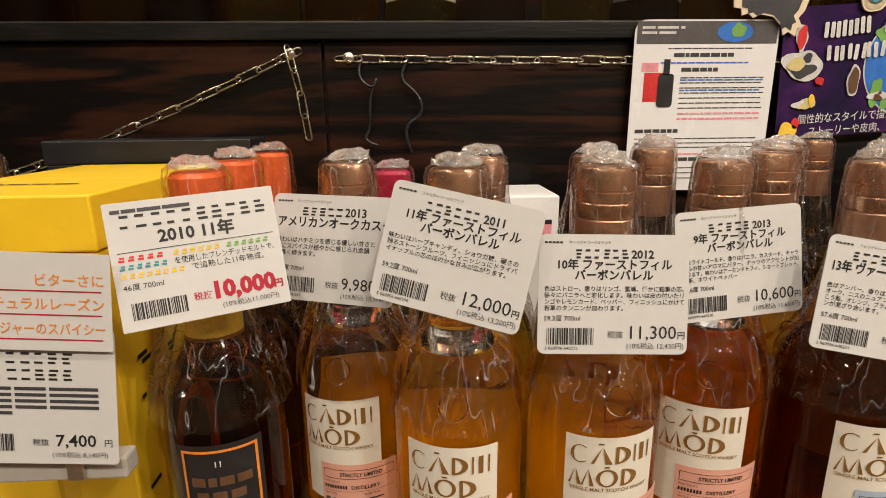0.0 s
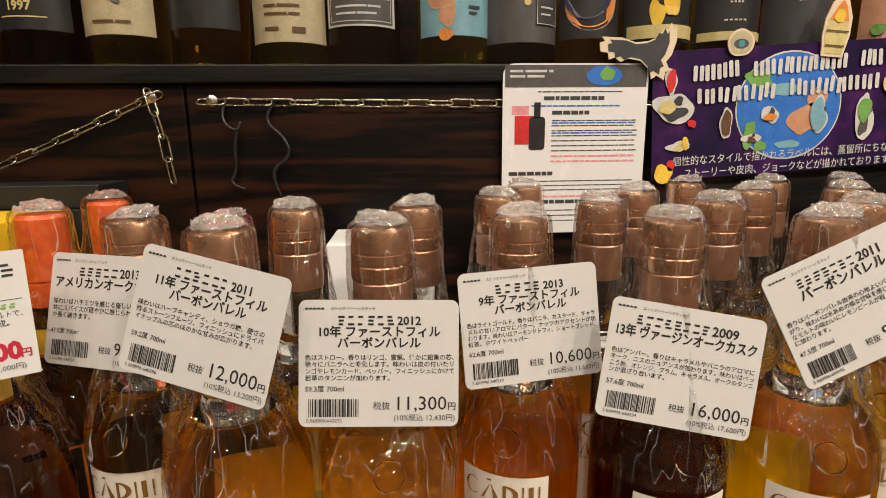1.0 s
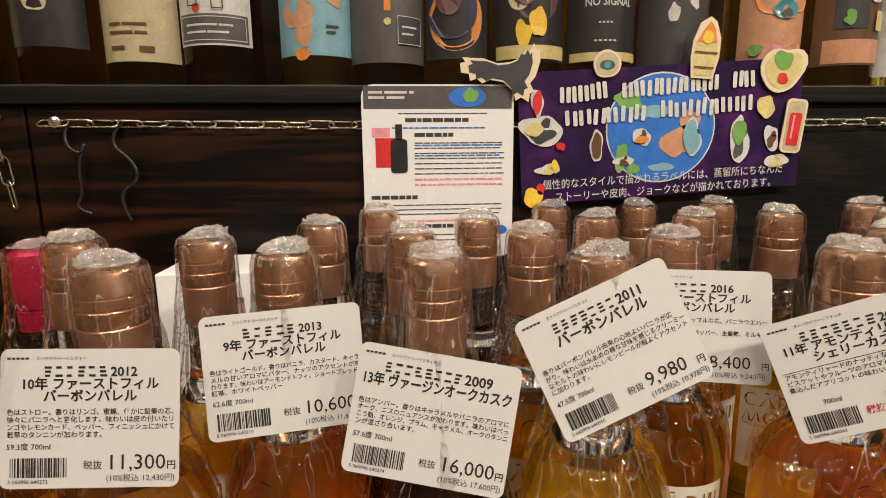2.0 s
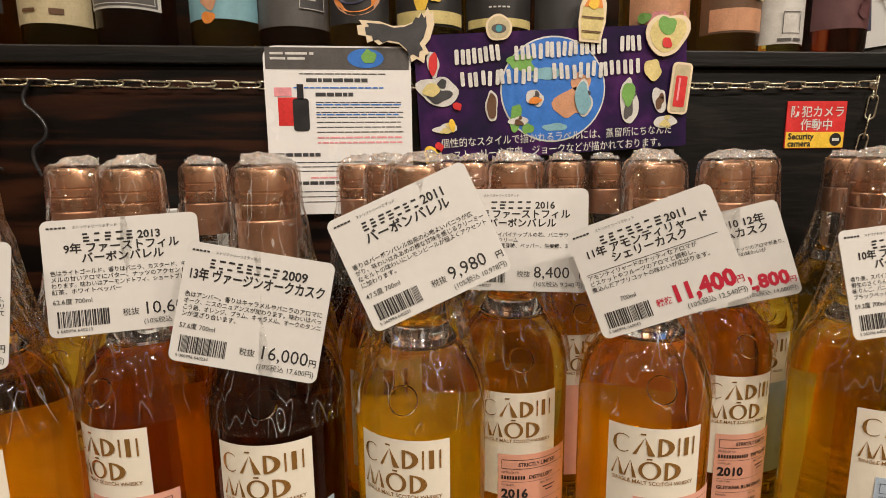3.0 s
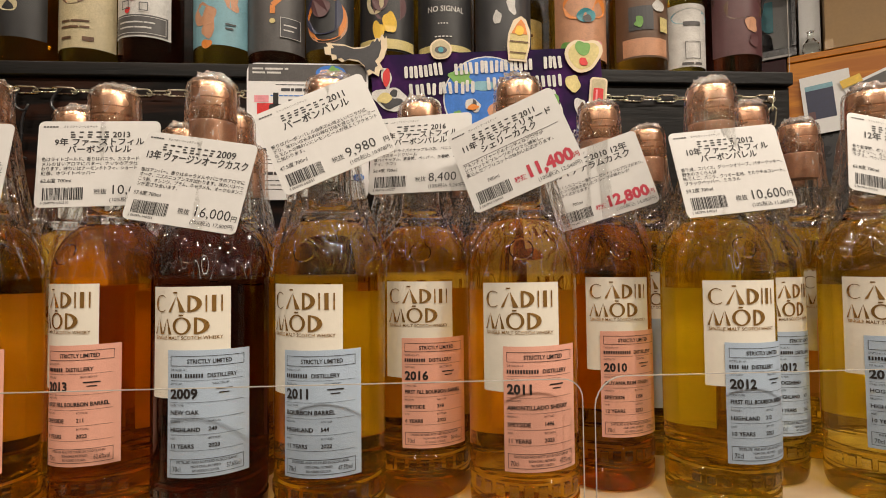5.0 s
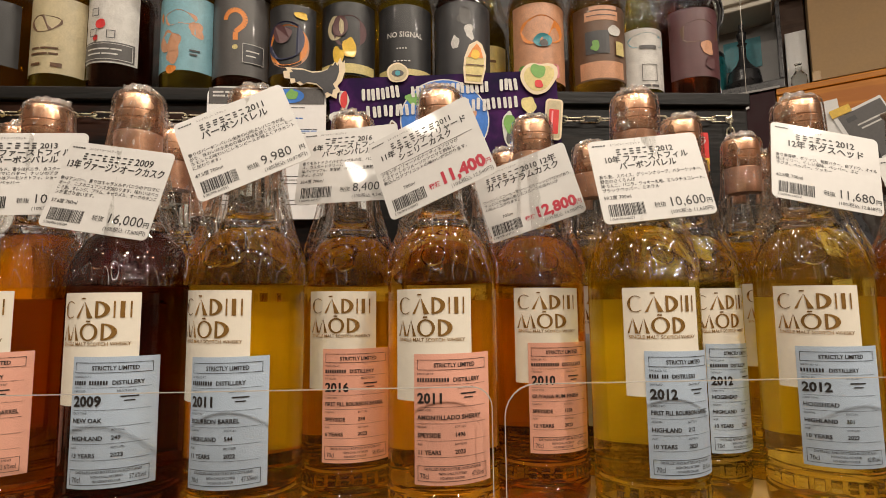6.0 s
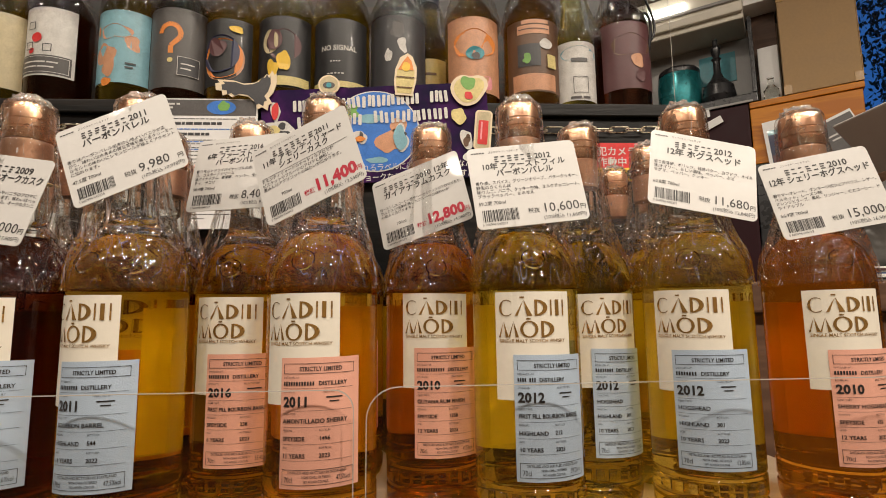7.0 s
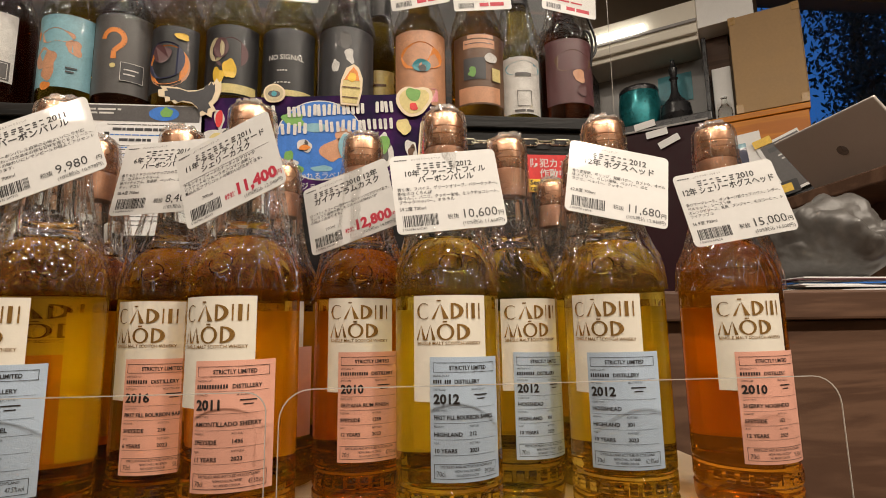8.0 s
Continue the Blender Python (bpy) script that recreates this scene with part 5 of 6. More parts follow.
sticker("die-cut sticker of a tall red glass", 0.6170, 1.2940, YS, -5, lambda p: p.poly(outline_rr(0.021, 0.050, 0.005)), [("cream", lambda p: p.poly(outline_rr(0.0165, 0.0455, 0.003))), ("red", lambda p: p.poly([(a * 0.8, b * 0.70 - 0.003) for a, b in outline_rr(0.0150, 0.0430, 0.002)])), ("pinkish", lambda p: p.bar(-0.003, -0.012, 0.002, 0.022))])

sheet = thing("notice_sheet", 0.2795, 0.5205, 1.2535, "laminated white notice with printed lines and a bottle picture", "notice")
sheet.matrix_world = pose(0.2795, 0.5205, 1.2535)
part("paper", slab("paper", outline_rr(0.137, 0.157, 0.011), -0.0004, 0.0004, M_LAMIN), None, sheet)


def on_sheet(name, color, build, level=1):
    p = Print()
    build(p)
    part(name, p.flat(name, ART[color], -0.0004 - 0.0003 * level), None, sheet)


on_sheet("header_band", "grey", lambda p: p.bar(-0.0665, 0.0575, 0.133, 0.0195))
on_sheet("header_globe", "blue", lambda p: p.disc(0.026, 0.0675, 0.0170, 24, 0.0088), 2)
on_sheet("header_land", "green", lambda p: blob(p, 0.029, 0.0690, 0.0065, 4, 0.4), 3)
on_sheet("header_blocks", "white", lambda p: (word_bars(p, -0.062, 0.0705, 0.0022, (0.012, 0.020, 0.004), 0.002), word_bars(p, -0.062, 0.0660, 0.0022, (0.014, 0.016), 0.002)), 2)
on_sheet("red_box", "red", lambda p: p.bar(-0.057, 0.006, 0.022, 0.026))
on_sheet("pale_box", "pinkish", lambda p: p.bar(-0.060, 0.033, 0.016, 0.008))
on_sheet("bottle_picture", "black", lambda p: (p.poly([(a - 0.036, b + 0.016) for a, b in outline_rr(0.0150, 0.030, 0.003)]), p.bar(-0.039, 0.030, 0.006, 0.014)), 2)


def print_lines(p, rows, h):
    rnd = random.Random(int(h * 1e6) + len(rows))
    for x, z, w in rows:
        t = 0.0
        while t < w - 0.004:
            a = min(rnd.uniform(0.003, 0.010), w - t)
            p.bar(x + t, z, a, h)
            t += a + 0.0010


on_sheet("heading_bar", "ink", lambda p: print_lines(p, [(-0.030, 0.0460, 0.062), (-0.022, 0.0330, 0.040), (-0.062, -0.0230, 0.042), (-0.062, -0.0500, 0.075)], 0.0034))
on_sheet("print_lines", "ink", lambda p: print_lines(p, [(-0.036, 0.0530, 0.080)] + [(-0.022, 0.0270 - 0.0046 * i, 0.082) for i in range(7)] + [(-0.062, -0.0290 - 0.0042 * i, 0.120) for i in range(3)] + [(-0.062, -0.0570 - 0.0050 * i, 0.115 - 0.04 * (i == 2)) for i in range(3)], 0.0009))
on_sheet("blue_lines", "blue", lambda p: print_lines(p, [(-0.042, 0.0402, 0.084)] + [(-0.022, 0.0248 - 0.0092 * i, 0.080) for i in range(2)], 0.0012))
on_sheet("red_lines", "pinkish", lambda p: print_lines(p, [(-0.022, -0.0060 - 0.0048 * i, 0.082) for i in range(2)] + [(-0.030, -0.0440, 0.055)], 0.0016))
on_sheet("blue_stamp", "blue", lambda p: p.disc(0.057, -0.053, 0.0065, 18, 0.0045))

sec = thing("security_sign", 0.7785, 0.5292, 1.2585, "red and yellow security camera sign on the dark panel", "sign")
part("plate", slab("plate", outline_rr(0.068, 0.049, 0.001, 2), -0.0006, 0.0006, ART["red"]), None, sec)
for name, color, lv, fn in (("yellow_strip", "yellow", 1, lambda p: p.bar(-0.0335, -0.0240, 0.067, 0.0165)), ("camera_disc", "black", 2, lambda p: p.disc(0.024, -0.0155, 0.0068, 20)), ("camera_mark", "white", 3, lambda p: p.bar(0.020, -0.017, 0.008, 0.003)),
                            ("sign_lettering", "white", 2, lambda p: (p.text("防犯カメラ", 0, 0.0090, 0.0125, 0.012, "CENTER"), p.text("作動中", 0, -0.0045, 0.0125, 0.012, "CENTER"))),
                            ("english_lettering", "black", 2, lambda p: (p.text("Security", -0.031, -0.0150, 0.0090, 0.03, fit=0.044), p.text("camera", -0.031, -0.0225, 0.0090, 0.03, fit=0.040)))):
    q = Print()
    fn(q)
    part(name, q.flat(name, ART[color], -0.0006 - 0.0003 * lv), None, sec)


def cable(label, pts, r, material):
    """A round cord through the points."""
    cu = bpy.data.curves.new("cord", "CURVE")
    cu.dimensions, cu.bevel_depth, cu.bevel_resolution, cu.resolution_u = "3D", r, 2, 8
    sp = cu.splines.new("NURBS")
    sp.points.add(len(pts) - 1)
    for q, c in zip(sp.points, pts):
        q.co = (*c, 1)
    sp.use_endpoint_u, sp.order_u = True, 3
    ob = bpy.data.objects.new("cord", cu)
    scene.collection.objects.link(ob)
    me = bpy.data.meshes.new_from_object(ob.evaluated_get(bpy.context.evaluated_depsgraph_get()))
    bpy.data.objects.remove(ob)
    me.materials.clear()
    me.materials.append(material)
    c = thing("cord", *pts[0], label, "cord")
    part("strand", me, None, c, "", Matrix.Translation(-Vector(pts[0])))


cable("glossy black cord hanging on the dark panel", [(0.006, 0.527, 1.303), (-0.010, 0.525, 1.285), (0.012, 0.523, 1.268), (0.016, 0.522, 1.25), (-0.006, 0.524, 1.238), (0.004, 0.525, 1.215)], 0.0016, M_DARKPLASTIC)
cable("glossy black cord looped below the chain", [(-0.04, 0.527, 1.30), (-0.046, 0.524, 1.285), (-0.030, 0.522, 1.272), (-0.026, 0.524, 1.286), (-0.034, 0.523, 1.265), (-0.034, 0.525, 1.238), (-0.042, 0.524, 1.226), (-0.028, 0.524, 1.222)], 0.0014, M_DARKPLASTIC)
cable("black wire coiled at the shelf's end", [(0.838, 0.56, 1.334), (0.842, 0.55, 1.40), (0.850, 0.545, 1.455), (0.835, 0.54, 1.47), (0.828, 0.545, 1.44), (0.846, 0.55, 1.425), (0.858, 0.55, 1.45), (0.845, 0.55, 1.49), (0.83, 0.55, 1.53)], 0.0018, M_DARKPLASTIC)


# ---- bottles on the upper shelf ----
def shelf_profile(r, h):
    return [(0.0, 0.003), (r - 0.005, 0.0), (r - 0.0015, 0.002), (r, 0.007), (r, h - 0.010), (r - 0.0008, h), (r - 0.004, h + 0.010), (r - 0.011, h + 0.020), (0.0165, h + 0.030), (0.0140, h + 0.042), (0.0135, h + 0.075), (0.0, h + 0.0752)]


def shelf_cap(h):
    return [(0.0120, h + 0.0755), (0.0150, h + 0.0757), (0.0152, h + 0.0900), (0.0148, h + 0.0905), (0.0152, h + 0.0910), (0.0150, h + 0.108), (0.0004, h + 0.110)]


SHELF_BODY = {}


def shelf_bottle(x, y, spirit, label, ground, z0, z1, half, art, r=0.0355, h=0.128, seed=0, turn=0.0, card=False):
    b = thing("shelf_bottle", x, y, SHELF + 0.0006, label, "bottle", "bottles on the upper shelf")
    key = (r, h, spirit)
    if key not in SHELF_BODY:
        SHELF_BODY[key] = (lathe_mesh("body", shelf_profile(r, h), SPIRIT[spirit], 44, False), lathe_mesh("cap", shelf_cap(h), M_BLACKBOX, 28, False))
    part("body", SHELF_BODY[key][0], None, b, "glass body full of spirit")
    part("cap", SHELF_BODY[key][1], None, b, "dark cap")
    rz = pose(0, 0, 0, 0, 0, turn)
    f = part("front_label", patch("front_label", -half, half, z0, z1, r + 0.0006, ART[ground]), None, b, "", rz)
    for i, (color, fn) in enumerate(art):
        p = Print()
        fn(p)
        part("label_art", p.round("label_art", ART[color], r + 0.0010 + 0.0004 * i), None, f)
    w, _ = WRAPS[seed % len(WRAPS)]
    wo = part("plastic_wrap", w, None, b, "clear crinkled plastic wrap", pose(0, 0, 0.128 - 0.157 + (h - 0.128) - 0.012, 0, 0, 40 * seed))
    if card:
        m = pose(0.004 * (seed % 3) - 0.004, -0.040, 0.174, -14, 0, (seed % 5 - 2) * 5) @ pose(0, 0, 0, 0, (seed % 4 - 1.5) * 6, 0)
        t = part("price_tag", CARD, None, b, "white price card with red printing", m)
        p, q = Print(), Print()
        for i in range(3):
            word_bars(p, -0.030, 0.014 - 0.007 * i, 0.0034, ((0.020, 0.012), (0.026, 0.018), (0.016, 0.020))[i], 0.002)
        barcode(p, -0.032, -0.026, 0.020, 0.009, seed)
        word_bars(q, -0.004, -0.024, 0.0065, (0.012, 0.018), 0.002)
        word_bars(q, -0.030, -0.010, 0.0030, (0.030, 0.016), 0.002)
        part("lettering_bars", p.flat("lettering_bars", M_GREYINK, -0.00045), None, t)
        part("price_bars", q.flat("price_bars", M_RED, -0.00045), None, t)
    return b


def bars_art(color, rows):
    return (color, lambda p: [word_bars(p, x, z, h, ws, 0.0015) for x, z, h, ws in rows])


def spot(color, *blobs):
    return (color, lambda p: [blob(p, *q) for q in blobs])


def hook(p):
    """A thick hook with a dot below."""
    pts = [(0.012 * math.cos(a), 0.090 + 0.012 * math.sin(a)) for a in np.linspace(math.pi, -0.9, 16)] + [(0.001, 0.074), (0.001, 0.064)]
    for (x0, z0), (x1, z1) in zip(pts, pts[1:]):
        d = Vector((x1 - x0, z1 - z0)).normalized()
        nx, nz_ = -d.y * 0.0030, d.x * 0.0030
        p.poly([(x0 - nx, z0 - nz_), (x1 - nx, z1 - nz_), (x1 + nx, z1 + nz_), (x0 + nx, z0 + nz_)])


SB = shelf_bottle
SY = 0.5715
SB(-0.350, SY, "dark", "dark bottle with a pale oval label on the shelf", "cream", 0.030, 0.110, 50, [bars_art("brown", [(-0.02, 0.09, 0.006, (0.012, 0.02)), (-0.02, 0.05, 0.003, (0.03,))])], seed=1)
SB(-0.272, SY, "russet", "wrapped amber bottle with a dark label", "black", 0.030, 0.112, 60, [bars_art("sand", [(-0.02, 0.09, 0.006, (0.014, 0.02)), (-0.02, 0.045, 0.006, (0.02, 0.008))])], seed=2)
SB(-0.208, SY, "dark", "dark bottle with a black label and gold year", "black", 0.030, 0.112, 62, [("sand", lambda p: (p.text("1997", -0.012, 0.046, 0.0105, 0.03), p.bar(-0.02, 0.062, 0.04, 0.0012), p.bar(-0.02, 0.040, 0.04, 0.0012)))], seed=3)
SB(-0.135, SY, "gold", "wrapped bottle with a cream label and plant drawing", "cream", 0.026, 0.114, 60, [spot("sand", (0.0, 0.082, 0.012, 4, 0.5)), spot("grey", (0.004, 0.060, 0.007, 5, 0.5)), bars_art("brown", [(-0.016, 0.036, 0.002, (0.02, 0.012))])], seed=4)
SB(-0.060, SY, "russet", "wrapped reddish bottle with a dark label", "black", 0.032, 0.112, 62, [spot("cream", (0.0, 0.070, 0.010, 7, 0.3))], seed=0)
SB(0.016, SY, "gold", "wrapped bottle with a yellow cream label and dark picture", "cream", 0.020, 0.116, 66, [spot("brown", (-0.004, 0.082, 0.015, 8, 0.3, 22, 1.1, 0.8)), bars_art("brown", [(-0.020, 0.050, 0.0022, (0.012, 0.020)), (-0.020, 0.043, 0.0022, (0.022, 0.010)), (-0.020, 0.030, 0.003, (0.014,)), (0.006, 0.028, 0.005, (0.012,))])], seed=1, card=True)
SB(0.083, SY, "dark", "wrapped dark bottle with a white label and grey band", "white", 0.034, 0.122, 58, [("grey", lambda p: p.bar(-0.033, 0.036, 0.066, 0.024)), ("white", lambda p: (p.border(-0.031, 0.038, 0.062, 0.020, 0.0007), word_bars(p, -0.024, 0.050, 0.0018, (0.03, 0.012)), word_bars(p, -0.024, 0.044, 0.0018, (0.02, 0.018)))), spot("red", (-0.006, 0.082, 0.0062, 1, 0.1), (-0.012, 0.065, 0.0035, 2, 0.2)), ("ink", lambda p: [p.border(x, z, 0.010, 0.010, 0.0010) for x, z in ((-0.018, 0.092), (0.002, 0.064), (-0.020, 0.066))])], seed=2)
SB(0.1700, SY, "gold", "wrapped bottle with a pale blue map label", "sky", 0.026, 0.120, 62, [spot("peach", (-0.002, 0.092, 0.013, 3, 0.4, 22, 1.4, 0.8), (-0.014, 0.062, 0.013, 4, 0.4, 22, 1.1, 1.1), (-0.008, 0.048, 0.010, 6, 0.4, 22, 0.9, 1.3), (0.019, 0.078, 0.009, 5, 0.4)), spot("orange", (-0.010, 0.027, 0.006, 8, 0.3), (-0.026, 0.094, 0.004, 9, 0.3, 16, 0.6, 1.6)), bars_art("ink", [(0.012, 0.05, 0.002, (0.012,)), (0.012, 0.045, 0.002, (0.009,))])], seed=3, card=True)
SB(0.2350, SY, "dark", "wrapped dark bottle with an orange hook mark", "grey", 0.020, 0.124, 74, [("orange", hook), spot("sand", (0.001, 0.055, 0.0032, 1, 0.1)), ("ink", lambda p: p.bar(0.010, 0.036, 0.026, 0.024)), ("white", lambda p: (p.border(0.010, 0.036, 0.026, 0.024, 0.0006), word_bars(p, 0.014, 0.050, 0.0016, (0.016,)), word_bars(p, 0.014, 0.044, 0.0016, (0.012,))))], r=0.0362, seed=4)
SB(0.3000, SY, "amber", "wrapped amber bottle with a black eclipse label", "black", 0.024, 0.112, 58, [spot("peach", (-0.002, 0.058, 0.0270, 2, 0.05)), spot("orange", (-0.003, 0.060, 0.0262, 2, 0.05)), spot("navy", (-0.006, 0.066, 0.0248, 2, 0.05)), spot("plum", (-0.010, 0.074, 0.0120, 9, 0.3)), spot("yellow", (0.014, 0.098, 0.007, 5, 0.3, 18, 1.3, 0.6))], r=0.0335, seed=0, card=True)
SB(0.3690, SY, "gold", "wrapped gold bottle with a black moon label", "black", 0.022, 0.116, 66, [spot("plum", (0.004, 0.078, 0.021, 3, 0.1)), spot("cream", (-0.014, 0.082, 0.016, 4, 0.1, 22, 0.7, 1.0)), spot("plum", (-0.008, 0.084, 0.013, 6, 0.1, 22, 0.8, 1.0)), spot("yellow", (0.004, 0.056, 0.009, 7, 0.4, 22, 0.9, 1.5), (-0.010, 0.046, 0.009, 9, 0.4, 20, 0.8, 1.3)), ("sand", lambda p: p.bar(-0.038, 0.024, 0.076, 0.012))], seed=1)
SB(0.4400, SY, "gold", "wrapped gold bottle with a black label and pale words", "black", 0.022, 0.114, 66, [("white", lambda p: p.text("NO SIGNAL", 0, 0.0715, 0.0098, 0.015, "CENTER", fit=0.046)), bars_art("white", [(-0.010, 0.056, 0.0015, (0.002, 0.002, 0.002, 0.002)), (-0.014, 0.040, 0.0015, (0.003, 0.003, 0.003, 0.003, 0.003))]), ("sand", lambda p: p.bar(-0.038, 0.0225, 0.076, 0.008))], seed=2, card=True)
SB(0.5140, SY, "dark", "wrapped bottle with a charcoal label and white patches", "ink", 0.016, 0.120, 74, [spot("white", (-0.012, 0.066, 0.006, 4, 0.5, 16, 0.8, 1.5), (0.006, 0.080, 0.007, 5, 0.5, 16, 0.9, 1.3)), spot("grey", (0.0, 0.100, 0.010, 6, 0.4))], r=0.0360, seed=3)
SB(0.5570, 0.6530, "gold", "gold bottle standing behind two others", "sand", 0.030, 0.105, 50, [bars_art("brown", [(-0.01, 0.08, 0.004, (0.02,)), (-0.01, 0.05, 0.003, (0.016,))])], r=0.032, seed=4)
SB(0.6120, SY, "amber", "wrapped bottle with an orange and teal picture label", "peach", 0.018, 0.120, 66, [spot("pinkish", (0.012, 0.030, 0.011, 1, 0.4), (-0.012, 0.030, 0.010, 2, 0.4)), spot("orange", (0.0, 0.084, 0.022, 3, 0.2, 22, 1.3, 0.9)), spot("teal", (0.000, 0.070, 0.010, 4, 0.1, 22, 1.2, 0.9)), spot("grey", (0.001, 0.066, 0.005, 7, 0.3)), spot("green", (-0.026, 0.034, 0.006, 8, 0.3))], seed=0, card=True)
SB(0.6920, SY, "russet", "wrapped brown bottle with a patched picture label", "brown", 0.020, 0.118, 68, [("peach", lambda p: (p.bar(-0.034, 0.022, 0.060, 0.022), p.bar(-0.026, 0.098, 0.044, 0.012), p.bar(-0.020, 0.112, 0.036, 0.005))), ("ink", lambda p: (p.bar(-0.026, 0.054, 0.030, 0.030), p.bar(-0.024, 0.1040, 0.040, 0.001))), spot("white", (0.012, 0.084, 0.009, 4, 0.2, 20, 1.0, 0.8)), ("sand", lambda p: p.bar(0.013, 0.052, 0.014, 0.018)), spot("green", (-0.014, 0.064, 0.006, 6, 0.5))], r=0.0362, seed=1, card=True)
SB(0.7480, SY - 0.006, "pale", "short wrapped bottle with a pale grey label", "white", 0.010, 0.090, 66, [spot("sky", (0.0, 0.074, 0.020, 3, 0.2, 22, 1.3, 0.5)), ("grey", lambda p: (p.border(-0.010, 0.020, 0.020, 0.022, 0.0008), word_bars(p, -0.014, 0.0125, 0.003, (0.014, 0.010)), p.bar(-0.012, 0.062, 0.022, 0.005)))], r=0.0270, h=0.100, seed=2)
SB(0.8170, SY, "dark", "wrapped dark bottle with a dim brown label", "plum", 0.026, 0.118, 66, [spot("brown", (0.0, 0.086, 0.020, 3, 0.3, 22, 1.3, 0.8)), spot("peach", (0.006, 0.064, 0.009, 5, 0.3)), spot("plum", (0.010, 0.044, 0.008, 6, 0.2))], seed=3, card=True)

# ---- beyond the stand: counter, laptop, cabinet, cartons ----
counter = thing("counter", 1.9, 1.15, 0.0, "brown laminate sales counter", "counter")
part("body", box(-0.97, 0.95, -0.53, 0.30, 0, 1.070, 0.003), M_COUNTER, counter)
part("worktop", box(-0.985, 0.97, -0.55, 0.33, 1.0705, 1.113, 0.004), M_COUNTER, counter)
riser = thing("riser_shelf", 1.70, 0.80, 1.1135, "brown wooden riser shelf on the counter", "shelf")
part("board", box(-0.30, 0.30, -0.20, 0.20, 0.187, 0.214, 0.003), M_COUNTER, riser)
for x0 in (-0.16, 0.26):
    part("leg", box(x0, x0 + 0.02, -0.06, 0.18, 0, 0.1865), M_COUNTER, riser)
lap = thing("laptop", 1.504, 0.797, 1.3280, "silver laptop with its lid half open, seen from behind", "laptop")
part("base", box(0.0, 0.18, -0.121, 0.121, 0, 0.012, 0.003), M_SILVER, lap)
lid = part("lid", box(-0.003, 0.003, -0.121, 0.121, 0, 0.150, 0.0025), M_SILVER, lap, "silver lid", pose(-0.003, 0, 0.012, 0, -41, 0))
part("mark", lathe_mesh("mark", [(0.0, 0.0), (0.011, 0.0), (0.011, 0.0006), (0.0, 0.0006)], M_GREYLOGO, 24, False), None, lid, "round grey inlay", pose(-0.0032, 0, 0.078, 0, -90, 0))
papers = thing("paper_stack", 1.30, 0.715, 1.1135, "loose stack of white papers and leaflets on the counter", "papers")
for i, m in enumerate((M_WHITE, M_BLACKBOX, M_WHITE, M_WHITE, ART["blue"], M_WHITE, ART["plum"], M_WHITE)):
    part("sheet", box(-0.13, 0.12, -0.095, 0.095, 0.0026 * i, 0.0026 * i + 0.0022, 0.0003), m, papers, "", pose(0.006 * (i % 3), 0.004 * (i % 2), 0, 0, 0, 2.5 * (i % 4) - 4))
bag = bmesh.new()
bmesh.ops.create_icosphere(bag, subdivisions=5, radius=1.0)
for v in bag.verts:
    n = v.co.normalized()
    d = 1 + noise.noise(n * 1.6) * 0.22 + abs(noise.noise(n * 3.2)) * 0.16 + abs(noise.noise(n * 7.0)) * 0.03
    v.co = Vector((n.x * 0.080 * d, n.y * 0.105 * d, max(0.0, (n.z * 0.5 + 0.45) * 0.135 * d)))
pb = thing("plastic_bag", 1.305, 0.715, 1.1345, "crumpled grey plastic bag lying on papers", "bag")
for fc in bag.faces:
    fc.smooth = True
part("film", bag, M_BAG, pb)

# the far row of cupboards stands at a slant to the display
BACK_TURN, BACK_AT = -36, (1.941, 1.75)


def far(name, u, d, z, label, category, group=""):
    """A thing at a distance u along the slanting row and d behind its front."""
    ca, sa = math.cos(radians(BACK_TURN)), math.sin(radians(BACK_TURN))
    return thing(name, BACK_AT[0] + u * ca - d * sa, BACK_AT[1] + u * sa + d * ca, z, label, category, group, rz=BACK_TURN)


pine = far("pine_cupboard", 0, 0, 0.0, "orange varnished pine cupboard with papers stuck on", "cupboard")
part("carcass", box(-0.119, 0.232, 0.014, 0.30, 0, 1.640, 0.003), M_DARKPLASTIC, pine, "dark lower carcass")
part("body", box(-0.119, 0.232, 0.012, 0.30, 1.6405, 1.862, 0.003), M_ORANGEWOOD, pine)
part("top", box(-0.119, 0.238, 0.004, 0.30, 1.8625, 1.887, 0.003), M_ORANGEWOOD, pine)


def leaflet(label, u, d, z, w, h, turn, m, marks=()):
    """A printed sheet leaning on the cupboard; marks: (material, label, x, z, width, height) patches."""
    lf = far("leaflet", u, d, z, label, "leaflet", "leaflets on the cupboard")
    r = Matrix.Rotation(-radians(turn), 4, "Y")
    part("sheet", slab("sheet", outline_rr(w, h, 0.002, 2), -0.001, 0.001, m), None, lf, "", r)
    for i, (mm, mlabel, x, zz, mw, mh) in enumerate(marks):
        part("picture", slab("picture", outline_rr(mw, mh, 0.0015, 2), -0.0018 - 0.0004 * i, -0.0012, mm), None, lf, mlabel, r @ pose(x, 0, zz))


